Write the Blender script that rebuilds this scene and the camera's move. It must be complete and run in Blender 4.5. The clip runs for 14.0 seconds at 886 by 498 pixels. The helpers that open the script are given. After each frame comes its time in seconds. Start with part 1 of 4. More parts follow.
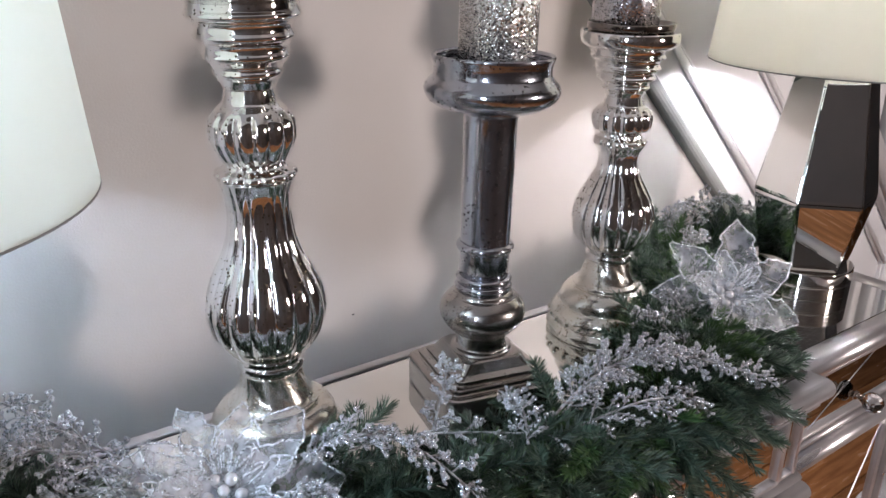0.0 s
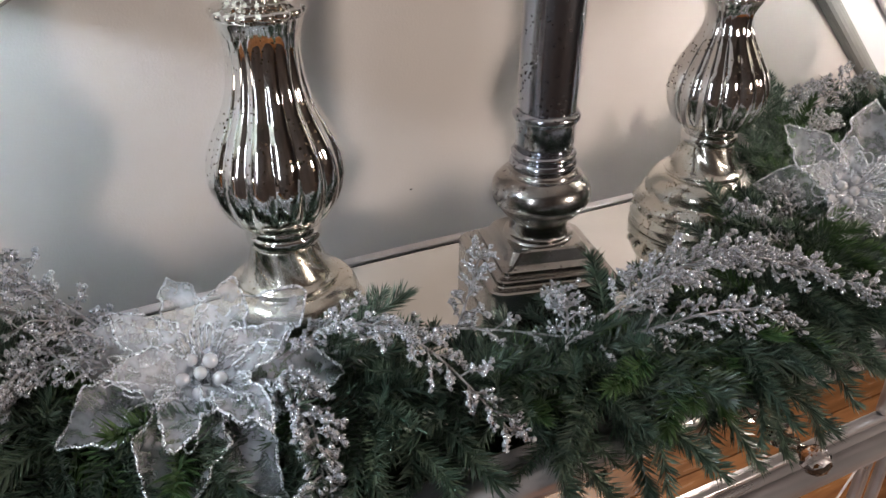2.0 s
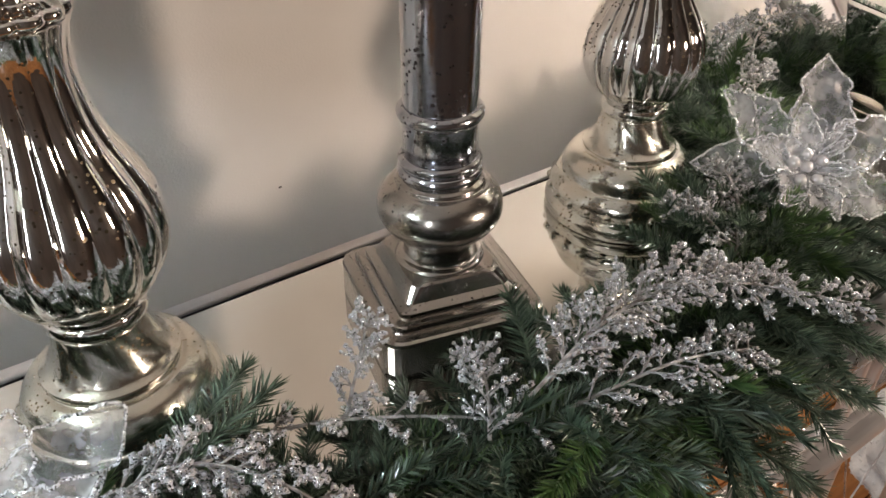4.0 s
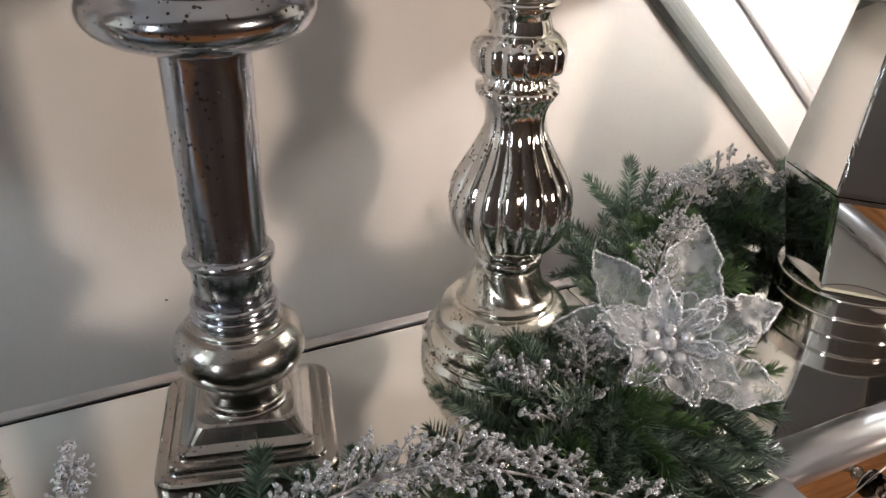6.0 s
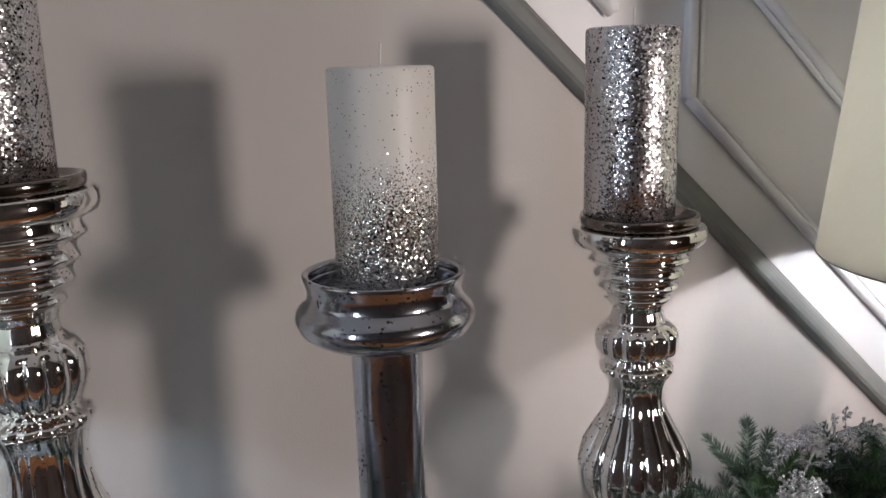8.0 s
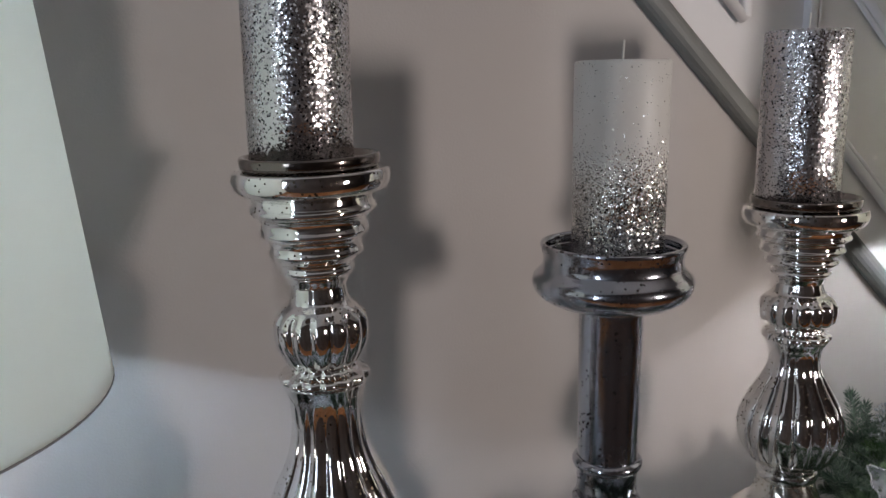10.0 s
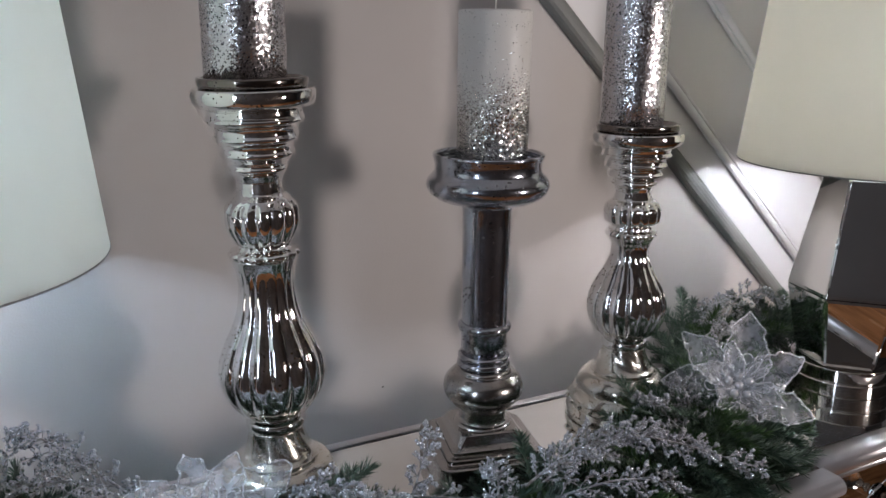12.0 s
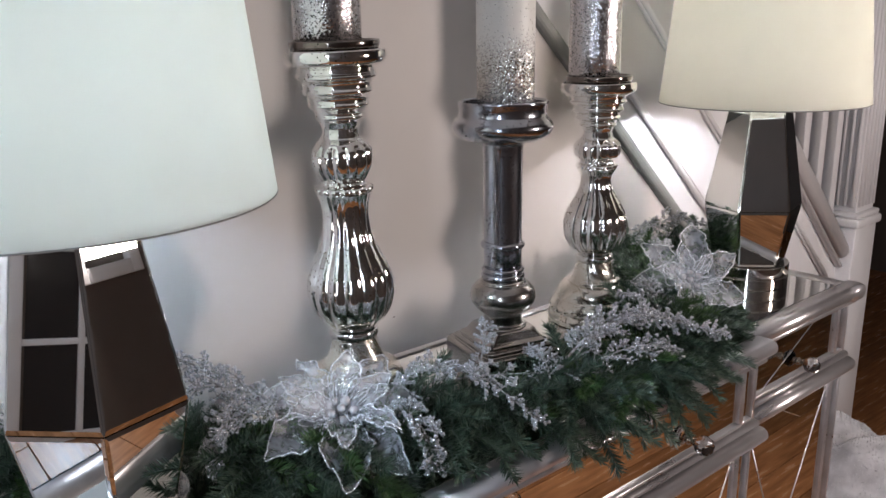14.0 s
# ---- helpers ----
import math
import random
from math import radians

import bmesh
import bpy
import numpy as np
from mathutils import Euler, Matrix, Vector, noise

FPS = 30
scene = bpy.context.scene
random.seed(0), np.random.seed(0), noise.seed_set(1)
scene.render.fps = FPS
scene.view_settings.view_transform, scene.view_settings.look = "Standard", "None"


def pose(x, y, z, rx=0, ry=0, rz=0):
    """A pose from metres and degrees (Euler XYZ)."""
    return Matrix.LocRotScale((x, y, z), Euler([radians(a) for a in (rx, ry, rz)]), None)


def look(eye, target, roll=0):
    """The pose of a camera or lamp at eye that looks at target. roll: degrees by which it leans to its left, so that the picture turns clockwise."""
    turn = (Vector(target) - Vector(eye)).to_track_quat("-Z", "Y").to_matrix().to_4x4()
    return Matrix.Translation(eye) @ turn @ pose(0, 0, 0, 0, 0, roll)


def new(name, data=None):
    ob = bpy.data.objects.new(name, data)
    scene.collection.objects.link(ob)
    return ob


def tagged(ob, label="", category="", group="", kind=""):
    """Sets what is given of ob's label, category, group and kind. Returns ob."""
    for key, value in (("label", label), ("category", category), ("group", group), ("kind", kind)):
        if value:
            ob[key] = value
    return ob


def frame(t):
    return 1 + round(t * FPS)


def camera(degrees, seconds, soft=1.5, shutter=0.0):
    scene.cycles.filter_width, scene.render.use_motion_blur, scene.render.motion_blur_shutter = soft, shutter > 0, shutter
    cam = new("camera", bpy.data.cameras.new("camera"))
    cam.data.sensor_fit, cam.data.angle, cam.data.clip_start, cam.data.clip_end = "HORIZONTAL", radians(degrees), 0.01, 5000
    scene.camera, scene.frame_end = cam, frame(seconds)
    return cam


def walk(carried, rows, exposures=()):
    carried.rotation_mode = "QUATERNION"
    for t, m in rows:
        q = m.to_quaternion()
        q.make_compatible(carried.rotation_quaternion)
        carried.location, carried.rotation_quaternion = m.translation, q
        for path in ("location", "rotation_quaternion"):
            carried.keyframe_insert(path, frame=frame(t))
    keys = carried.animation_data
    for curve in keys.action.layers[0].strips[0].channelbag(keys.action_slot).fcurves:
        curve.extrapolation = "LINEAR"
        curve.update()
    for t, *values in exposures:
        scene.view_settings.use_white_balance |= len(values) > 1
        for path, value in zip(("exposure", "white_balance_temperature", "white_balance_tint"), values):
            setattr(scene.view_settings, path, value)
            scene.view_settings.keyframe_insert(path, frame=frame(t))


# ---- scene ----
cam = camera(57.4, 14.0)
PATH = [
    (0, (0.4, -0.69, 1.304), (1.536, 0.796, 0.597), 1.5),
    (0.5, (0.442, -0.71, 1.286), (1.444, 0.834, 0.503), 1.8),
    (1, (0.456, -0.724, 1.27), (1.314, 0.865, 0.41), 1.7),
    (1.5, (0.482, -0.703, 1.264), (1.282, 0.885, 0.349), 1.2),
    (2, (0.517, -0.652, 1.254), (1.321, 0.899, 0.283), 0.7),
    (2.2, (0.531, -0.632, 1.251), (1.342, 0.897, 0.248), 0.5),
    (4.3, (0.651, -0.501, 1.25), (1.618, 0.816, 0.096), 1.0),
    (4.5, (0.681, -0.505, 1.246), (1.637, 0.825, 0.097), 1.9),
    (5, (0.747, -0.52, 1.245), (1.624, 0.858, 0.092), 2.6),
    (5.5, (0.797, -0.549, 1.258), (1.609, 0.906, 0.153), 1.9),
    (6, (0.817, -0.578, 1.277), (1.581, 0.999, 0.313), 1.4),
    (6.5, (0.815, -0.606, 1.301), (1.486, 1.104, 0.51), -0.3),
    (7, (0.808, -0.64, 1.311), (1.431, 1.157, 0.693), -0.8),
    (7.5, (0.798, -0.66, 1.332), (1.382, 1.184, 0.822), -1.1),
    (8, (0.768, -0.659, 1.346), (1.34, 1.209, 0.917), -1.5),
    (8.5, (0.715, -0.648, 1.364), (1.25, 1.236, 0.959), -0.7),
    (11, (0.49, -0.699, 1.322), (1.314, 1.072, 0.891), -0.1),
    (11.5, (0.483, -0.751, 1.322), (1.359, 0.976, 0.823), 0.9),
    (12, (0.465, -0.82, 1.325), (1.373, 0.888, 0.816), 0.6),
    (12.5, (0.439, -0.876, 1.316), (1.443, 0.789, 0.848), 0.4),
    (13, (0.368, -0.857, 1.314), (1.52, 0.711, 0.85), -0.1),
    (13.5, (0.273, -0.851, 1.311), (1.485, 0.658, 0.808), -0.7),
    (14, (0.179, -0.856, 1.301), (1.406, 0.631, 0.771), -1.1),
]
EXPOSE = [(0.0, 0.46, 6200, 15), (2.0, 0.30, 6800, 13), (4.4, 0.50, 7500, 12), (5.5, 0.50, 7300, 12), (6.5, 0.12, 6600, 11), (7.5, -0.08, 6350, 13), (8.6, -0.28, 6200, 13), (11.0, -0.49, 6200, 12), (12.2, -0.20, 6050, 13), (13.2, 0.02, 6200, 13), (14.0, 0.20, 6300, 14)]
walk(cam, [(t, look(eye, target, roll)) for t, eye, target, roll in PATH], EXPOSE)



# ---- world, light ----
TOP = 0.86        # height of the sideboard's top
WALL = 0.093      # face of the wall behind it
FLOOR_Y0, FLOOR_Y1 = -1.7, 2.6
ROOM_X0, ROOM_X1 = -2.2, 4.6
CEIL = 2.55

world = bpy.data.worlds.new("world")
scene.world = world
world.use_nodes = True
_wn = world.node_tree.nodes
_wb = _wn["Background"]
_sky = _wn.new("ShaderNodeTexSky")
_sky.sky_type = "NISHITA"
_sky.sun_disc = False
_sky.sun_elevation, _sky.sun_rotation = radians(25), radians(200)
world.node_tree.links.new(_sky.outputs[0], _wb.inputs[0])
_wb.inputs[1].default_value = 0.1


def lamp_light(name, kind, place, power, colour, size, aim=None):
    data = bpy.data.lights.new(name, kind)
    data.energy, data.color = power, colour
    if kind == "AREA":
        data.shape, data.size, data.size_y = "RECTANGLE", size[0], size[1]
    else:
        data.shadow_soft_size = size
    ob = new(name, data)
    ob.matrix_world = look(place, aim) if aim else Matrix.Translation(place)
    return ob


LAMP_R, LAMP_L = (1.4577, -0.1464), (0.3555, -0.1690)
lamp_light("room_lamp_light", "AREA", (1.90, -1.62, 1.315), 17.5, (1.0, 0.89, 0.80), (0.17, 0.27), (0.95, 0.0, 1.15))
# Added unseen area lamps on solid walls, for cool stripes in the glass.
lamp_light("cool_side_light", "AREA", (-2.15, -0.45, 1.5), 24, (0.66, 0.83, 1.0), (0.28, 1.1), (0.8, -0.2, 1.0))
lamp_light("cool_front_light", "AREA", (-1.15, -1.65, 1.42), 11.5, (0.80, 0.90, 1.0), (0.20, 1.1), (0.8, 0.0, 1.0))
lamp_light("bulb_light_right", "POINT", (LAMP_R[0], LAMP_R[1], 1.27), 58, (0.94, 0.96, 0.98), 0.03)
lamp_light("bulb_light_left", "POINT", (LAMP_L[0], LAMP_L[1], 1.27), 48, (0.62, 0.83, 1.0), 0.03)


# ---- materials ----
def mat(name, colour=(0.5, 0.5, 0.5), rough=0.5, metal=0.0, **more):
    m = bpy.data.materials.new(name)
    m.use_nodes = True
    b = m.node_tree.nodes["Principled BSDF"]
    b.inputs["Base Color"].default_value = (*colour, 1)
    b.inputs["Roughness"].default_value = rough
    b.inputs["Metallic"].default_value = metal
    for k, v in more.items():
        b.inputs[k.replace("_", " ")].default_value = v
    return m


def nodes(m):
    return m.node_tree.nodes, m.node_tree.links, m.node_tree.nodes["Principled BSDF"]


def textured(m, scale, low, high, detail=4.0, bump=0.0, bump_scale=None, stretch=(1, 1, 1), rough=None, lo=0.35, hi=0.65):
    """Noise between two colours, with fine relief."""
    n, l, b = nodes(m)
    tc = n.new("ShaderNodeTexCoord")
    mp = n.new("ShaderNodeMapping")
    mp.inputs["Scale"].default_value = stretch
    l.new(tc.outputs["Object"], mp.inputs[0])
    nz = n.new("ShaderNodeTexNoise")
    nz.inputs["Scale"].default_value, nz.inputs["Detail"].default_value = scale, detail
    l.new(mp.outputs[0], nz.inputs["Vector"])
    rp = n.new("ShaderNodeValToRGB")
    rp.color_ramp.elements[0].position, rp.color_ramp.elements[1].position = lo, hi
    rp.color_ramp.elements[0].color, rp.color_ramp.elements[1].color = (*low, 1), (*high, 1)
    l.new(nz.outputs[0], rp.inputs[0])
    l.new(rp.outputs[0], b.inputs["Base Color"])
    if rough:
        mr = n.new("ShaderNodeMapRange")
        mr.inputs["To Min"].default_value, mr.inputs["To Max"].default_value = rough
        l.new(nz.outputs[0], mr.inputs[0])
        l.new(mr.outputs[0], b.inputs["Roughness"])
    if bump:
        n2 = n.new("ShaderNodeTexNoise")
        n2.inputs["Scale"].default_value, n2.inputs["Detail"].default_value = bump_scale or scale * 8, 3
        l.new(mp.outputs[0], n2.inputs["Vector"])
        bp = n.new("ShaderNodeBump")
        bp.inputs["Strength"].default_value, bp.inputs["Distance"].default_value = bump, 0.002
        l.new(n2.outputs[0], bp.inputs["Height"])
        l.new(bp.outputs[0], b.inputs["Normal"])
    return m


def mercury(name, colour, dark, rough, speck_scale=260.0, limit=0.17, bump=0.12):
    """Silvered glass: mirror coat with worn dark flecks and a slightly wavy face."""
    m = mat(name, colour, rough, 1.0)
    n, l, b = nodes(m)
    tc = n.new("ShaderNodeTexCoord")
    vo = n.new("ShaderNodeTexVoronoi")
    vo.inputs["Scale"].default_value = speck_scale
    l.new(tc.outputs["Object"], vo.inputs["Vector"])
    nz = n.new("ShaderNodeTexNoise")
    nz.inputs["Scale"].default_value, nz.inputs["Detail"].default_value = 38, 5
    l.new(tc.outputs["Object"], nz.inputs["Vector"])
    mu = n.new("ShaderNodeMath")
    mu.operation = "MULTIPLY_ADD"
    l.new(nz.outputs[0], mu.inputs[0])
    mu.inputs[1].default_value, mu.inputs[2].default_value = 0.75, -0.375 + limit
    lt = n.new("ShaderNodeMath")
    lt.operation = "LESS_THAN"
    l.new(vo.outputs["Distance"], lt.inputs[0])
    l.new(mu.outputs[0], lt.inputs[1])
    n2 = n.new("ShaderNodeTexNoise")
    n2.inputs["Scale"].default_value = 14
    l.new(tc.outputs["Object"], n2.inputs["Vector"])
    tint = n.new("ShaderNodeMix")
    tint.data_type = "RGBA"
    l.new(n2.outputs[0], tint.inputs[0])
    tint.inputs[6].default_value = (*[c * 0.82 for c in colour], 1)
    tint.inputs[7].default_value = (*[min(1, c * 1.12) for c in colour], 1)
    mx = n.new("ShaderNodeMix")
    mx.data_type = "RGBA"
    l.new(lt.outputs[0], mx.inputs[0])
    l.new(tint.outputs[2], mx.inputs[6])
    mx.inputs[7].default_value = (*dark, 1)
    l.new(mx.outputs[2], b.inputs["Base Color"])
    rr = n.new("ShaderNodeMath")
    rr.operation = "MULTIPLY_ADD"
    l.new(lt.outputs[0], rr.inputs[0])
    rr.inputs[1].default_value, rr.inputs[2].default_value = 0.3, rough
    l.new(rr.outputs[0], b.inputs["Roughness"])
    bp = n.new("ShaderNodeBump")
    bp.inputs["Strength"].default_value, bp.inputs["Distance"].default_value = bump, 0.004
    l.new(nz.outputs[0], bp.inputs["Height"])
    l.new(bp.outputs[0], b.inputs["Normal"])
    b.inputs["Coat Weight"].default_value = 0.6
    b.inputs["Coat Roughness"].default_value = 0.03
    return m


def glitter(name, wax, flake, scale, base_z, low, high, floor=0.0, dark=0.25, rough=0.28, wax_rough=0.45, tilt=0.9):
    """Wax with metal flakes; their cover falls from 1 at height low to floor at height high (metres above base_z)."""
    m = mat(name, wax, wax_rough, 0.0)
    n, l, b = nodes(m)
    tc = n.new("ShaderNodeTexCoord")
    vo = n.new("ShaderNodeTexVoronoi")
    vo.inputs["Scale"].default_value = scale
    l.new(tc.outputs["Object"], vo.inputs["Vector"])
    sp = n.new("ShaderNodeSeparateColor")
    l.new(vo.outputs["Color"], sp.inputs[0])
    xyz = n.new("ShaderNodeSeparateXYZ")
    l.new(tc.outputs["Object"], xyz.inputs[0])
    cov = n.new("ShaderNodeMapRange")
    cov.inputs["From Min"].default_value, cov.inputs["From Max"].default_value = base_z + low, base_z + high
    cov.inputs["To Min"].default_value, cov.inputs["To Max"].default_value = 1.0, floor
    cov.interpolation_type = "SMOOTHSTEP"
    l.new(xyz.outputs[2], cov.inputs[0])
    lt = n.new("ShaderNodeMath")
    lt.operation = "LESS_THAN"
    l.new(sp.outputs[0], lt.inputs[0])
    l.new(cov.outputs[0], lt.inputs[1])
    shade = n.new("ShaderNodeValToRGB")
    shade.color_ramp.interpolation = "CONSTANT"
    e = shade.color_ramp.elements
    e[0].color, e[1].color, e[1].position = (0.03, 0.03, 0.035, 1), (*flake, 1), dark
    l.new(sp.outputs[1], shade.inputs[0])
    mx = n.new("ShaderNodeMix")
    mx.data_type = "RGBA"
    l.new(lt.outputs[0], mx.inputs[0])
    mx.inputs[6].default_value = (*wax, 1)
    l.new(shade.outputs[0], mx.inputs[7])
    l.new(mx.outputs[2], b.inputs["Base Color"])
    l.new(lt.outputs[0], b.inputs["Metallic"])
    ro = n.new("ShaderNodeMapRange")
    ro.inputs["To Min"].default_value, ro.inputs["To Max"].default_value = wax_rough, rough
    l.new(lt.outputs[0], ro.inputs[0])
    l.new(ro.outputs[0], b.inputs["Roughness"])
    sub = n.new("ShaderNodeVectorMath")
    sub.operation = "SUBTRACT"
    l.new(vo.outputs["Color"], sub.inputs[0])
    sub.inputs[1].default_value = (0.5, 0.5, 0.5)
    amt = n.new("ShaderNodeMath")
    amt.operation = "MULTIPLY"
    l.new(lt.outputs[0], amt.inputs[0])
    amt.inputs[1].default_value = tilt
    sc = n.new("ShaderNodeVectorMath")
    sc.operation = "SCALE"
    l.new(sub.outputs[0], sc.inputs[0])
    l.new(amt.outputs[0], sc.inputs["Scale"])
    geo = n.new("ShaderNodeNewGeometry")
    ad = n.new("ShaderNodeVectorMath")
    l.new(geo.outputs["Normal"], ad.inputs[0])
    l.new(sc.outputs[0], ad.inputs[1])
    nm = n.new("ShaderNodeVectorMath")
    nm.operation = "NORMALIZE"
    l.new(ad.outputs[0], nm.inputs[0])
    l.new(nm.outputs[0], b.inputs["Normal"])
    return m


M_WALL = textured(mat("wall_paint", rough=0.55), 3.0, (0.52, 0.475, 0.445), (0.56, 0.51, 0.48), bump=0.12, bump_scale=420)
M_WHITE = textured(mat("white_paint", rough=0.38), 4.0, (0.74, 0.72, 0.73), (0.80, 0.78, 0.79), bump=0.06, bump_scale=200)
M_TRIM = textured(mat("grey_trim_paint", rough=0.55), 6.0, (0.19, 0.19, 0.18), (0.25, 0.25, 0.235), bump=0.08, bump_scale=160)
M_CEIL = textured(mat("ceiling_paint", rough=0.8), 5.0, (0.50, 0.49, 0.47), (0.56, 0.55, 0.53), bump=0.1)
# The unlit room's gloom is put into this wall colour, for dark reflections.
M_ROOM_DIM = textured(mat("dimmed_room_paint", rough=0.6), 2.0, (0.085, 0.066, 0.056), (0.12, 0.092, 0.078), bump=0.08)
M_MIRROR = mat("mirror_glass", (0.86, 0.88, 0.87), 0.012, 1.0)
M_MIRROR_EDGE = mat("mirror_bevel", (0.72, 0.80, 0.78), 0.02, 1.0)
M_MIRROR_TOP = textured(mat("mirror_top_glass", metal=1.0, rough=0.05), 9.0, (0.80, 0.81, 0.79), (0.88, 0.89, 0.87), rough=(0.02, 0.09))
M_SILVER = textured(mat("silver_leaf_wood", metal=0.8, rough=0.34), 22.0, (0.50, 0.47, 0.475), (0.70, 0.67, 0.68), bump=0.25, bump_scale=90, stretch=(0.25, 1, 1), rough=(0.20, 0.40))
M_DARK = mat("dark_backing", (0.02, 0.018, 0.016), 0.7)
M_DARK_GLASS = mat("unlit_pane", (0.035, 0.032, 0.032), 0.04)
M_CHROME = mat("chrome", (0.74, 0.70, 0.66), 0.07, 1.0)
M_BRASS = mat("aged_knob_metal", (0.40, 0.33, 0.27), 0.22, 1.0)
M_CRYSTAL = mat("crystal", (1, 1, 1), 0.0, Transmission_Weight=1.0, IOR=1.52)
M_MERC = mercury("mercury_glass", (0.90, 0.885, 0.86), (0.09, 0.07, 0.05), 0.045)
M_MERC_CUP = mercury("mercury_glass_plate", (0.20, 0.17, 0.15), (0.04, 0.035, 0.03), 0.12)
M_MERC_BASE = mercury("mercury_glass_base", (0.80, 0.775, 0.70), (0.16, 0.11, 0.06), 0.19, 300, 0.17, 0.3)
M_SMOKE = mercury("smoked_mercury_glass", (0.47, 0.485, 0.535), (0.05, 0.045, 0.045), 0.16, 240, 0.20, 0.10)
M_SMOKE_LOW = mercury("frosted_mercury_glass", (0.43, 0.41, 0.39), (0.11, 0.095, 0.09), 0.20, 300, 0.15, 0.10)
M_WAX_FADE = glitter("glitter_fade_wax", (0.72, 0.70, 0.66), (0.82, 0.81, 0.78), 1250, 0.0, 0.036, 0.098, 0.018, 0.22, 0.22)
M_WAX_FULL = glitter("silver_glitter_wax", (0.44, 0.43, 0.44), (0.70, 0.68, 0.69), 820, 0.0, 0.0, 0.30, 0.45, 0.13, 0.22, 0.24, 0.38)
M_WICK = mat("wick", (0.75, 0.72, 0.66), 0.9)
M_PEARL = mat("pearl", (0.74, 0.74, 0.77), 0.16, 0.6, Coat_Weight=0.8)
M_SPARK = glitter("silver_glitter", (0.66, 0.67, 0.71), (0.90, 0.91, 0.94), 1300, -10.0, 0.0, 1.0, 0.55, 0.14, 0.22, 0.4, 1.5)
M_FROST = glitter("frosted_leaf", (0.44, 0.44, 0.47), (0.88, 0.89, 0.92), 1300, -10.0, 0.0, 1.0, 0.35, 0.10, 0.22, 0.35, 1.3)
M_TWIG = textured(mat("frosted_twig", rough=0.55), 180, (0.20, 0.18, 0.175), (0.46, 0.45, 0.46), bump=0.3)
M_BARK = textured(mat("garland_stem", rough=0.9), 60, (0.05, 0.03, 0.02), (0.12, 0.08, 0.05), bump=0.3)
M_SHEER = mat("sheer_organza", (0.84, 0.85, 0.90), 0.35, 0.0, Sheen_Weight=0.5, Alpha=0.46)


def sheer_weave(m):
    n, l, b = nodes(m)
    tc = n.new("ShaderNodeTexCoord")
    nz = n.new("ShaderNodeTexNoise")
    nz.inputs["Scale"].default_value, nz.inputs["Detail"].default_value = 90, 6
    l.new(tc.outputs["Object"], nz.inputs["Vector"])
    mr = n.new("ShaderNodeMapRange")
    mr.inputs["From Min"].default_value, mr.inputs["From Max"].default_value = 0.3, 0.7
    mr.inputs["To Min"].default_value, mr.inputs["To Max"].default_value = 0.12, 0.38
    l.new(nz.outputs[0], mr.inputs[0])
    l.new(mr.outputs[0], b.inputs["Alpha"])
    bp = n.new("ShaderNodeBump")
    bp.inputs["Strength"].default_value, bp.inputs["Distance"].default_value = 0.3, 0.001
    l.new(nz.outputs[0], bp.inputs["Height"])
    l.new(bp.outputs[0], b.inputs["Normal"])


sheer_weave(M_SHEER)


def needle_material(name, low, high):
    m = mat(name, rough=0.28)
    n, l, b = nodes(m)
    gi = n.new("ShaderNodeNewGeometry")
    rp = n.new("ShaderNodeValToRGB")
    e = rp.color_ramp.elements
    e[0].color, e[1].color = (*low, 1), (*high, 1)
    l.new(gi.outputs["Random Per Island"], rp.inputs[0])
    oi = n.new("ShaderNodeObjectInfo")
    hs = n.new("ShaderNodeHueSaturation")
    mr = n.new("ShaderNodeMapRange")
    mr.inputs["To Min"].default_value, mr.inputs["To Max"].default_value = 0.7, 1.25
    l.new(oi.outputs["Random"], mr.inputs[0])
    l.new(mr.outputs[0], hs.inputs["Value"])
    l.new(rp.outputs[0], hs.inputs["Color"])
    l.new(hs.outputs[0], b.inputs["Base Color"])
    return m


M_NEEDLE = needle_material("pine_needle", (0.012, 0.031, 0.019), (0.125, 0.175, 0.125))
M_NEEDLE_LIGHT = needle_material("young_pine_needle", (0.030, 0.072, 0.022), (0.085, 0.145, 0.055))


def shade_material(name, colour):
    m = mat(name, colour, 0.8)
    n, l, b = nodes(m)
    tc = n.new("ShaderNodeTexCoord")
    wv = n.new("ShaderNodeTexWave")
    wv.bands_direction = "Z"
    wv.inputs["Scale"].default_value, wv.inputs["Distortion"].default_value = 260, 1.5
    l.new(tc.outputs["Object"], wv.inputs["Vector"])
    nz = n.new("ShaderNodeTexNoise")
    nz.inputs["Scale"].default_value = 25
    l.new(tc.outputs["Object"], nz.inputs["Vector"])
    bp = n.new("ShaderNodeBump")
    bp.inputs["Strength"].default_value, bp.inputs["Distance"].default_value = 0.10, 0.001
    l.new(wv.outputs[0], bp.inputs["Height"])
    l.new(bp.outputs[0], b.inputs["Normal"])
    rp = n.new("ShaderNodeValToRGB")
    rp.color_ramp.elements[0].color = (*[c * 0.95 for c in colour], 1)
    rp.color_ramp.elements[1].color = (*colour, 1)
    l.new(nz.outputs[0], rp.inputs[0])
    tr = n.new("ShaderNodeBsdfTranslucent")
    l.new(rp.outputs[0], tr.inputs[0])
    l.new(rp.outputs[0], b.inputs["Base Color"])
    mx = n.new("ShaderNodeMixShader")
    mx.inputs[0].default_value = 0.68
    l.new(b.outputs[0], mx.inputs[1])
    l.new(tr.outputs[0], mx.inputs[2])
    l.new(mx.outputs[0], n["Material Output"].inputs[0])
    return m


M_SHADE = shade_material("cream_linen_shade", (0.84, 0.815, 0.73))
# Same cream linen; the left lamp's cooler glow is put into the colour.
M_SHADE_COOL = shade_material("cool_tinted_linen_shade", (0.84, 0.85, 0.80))
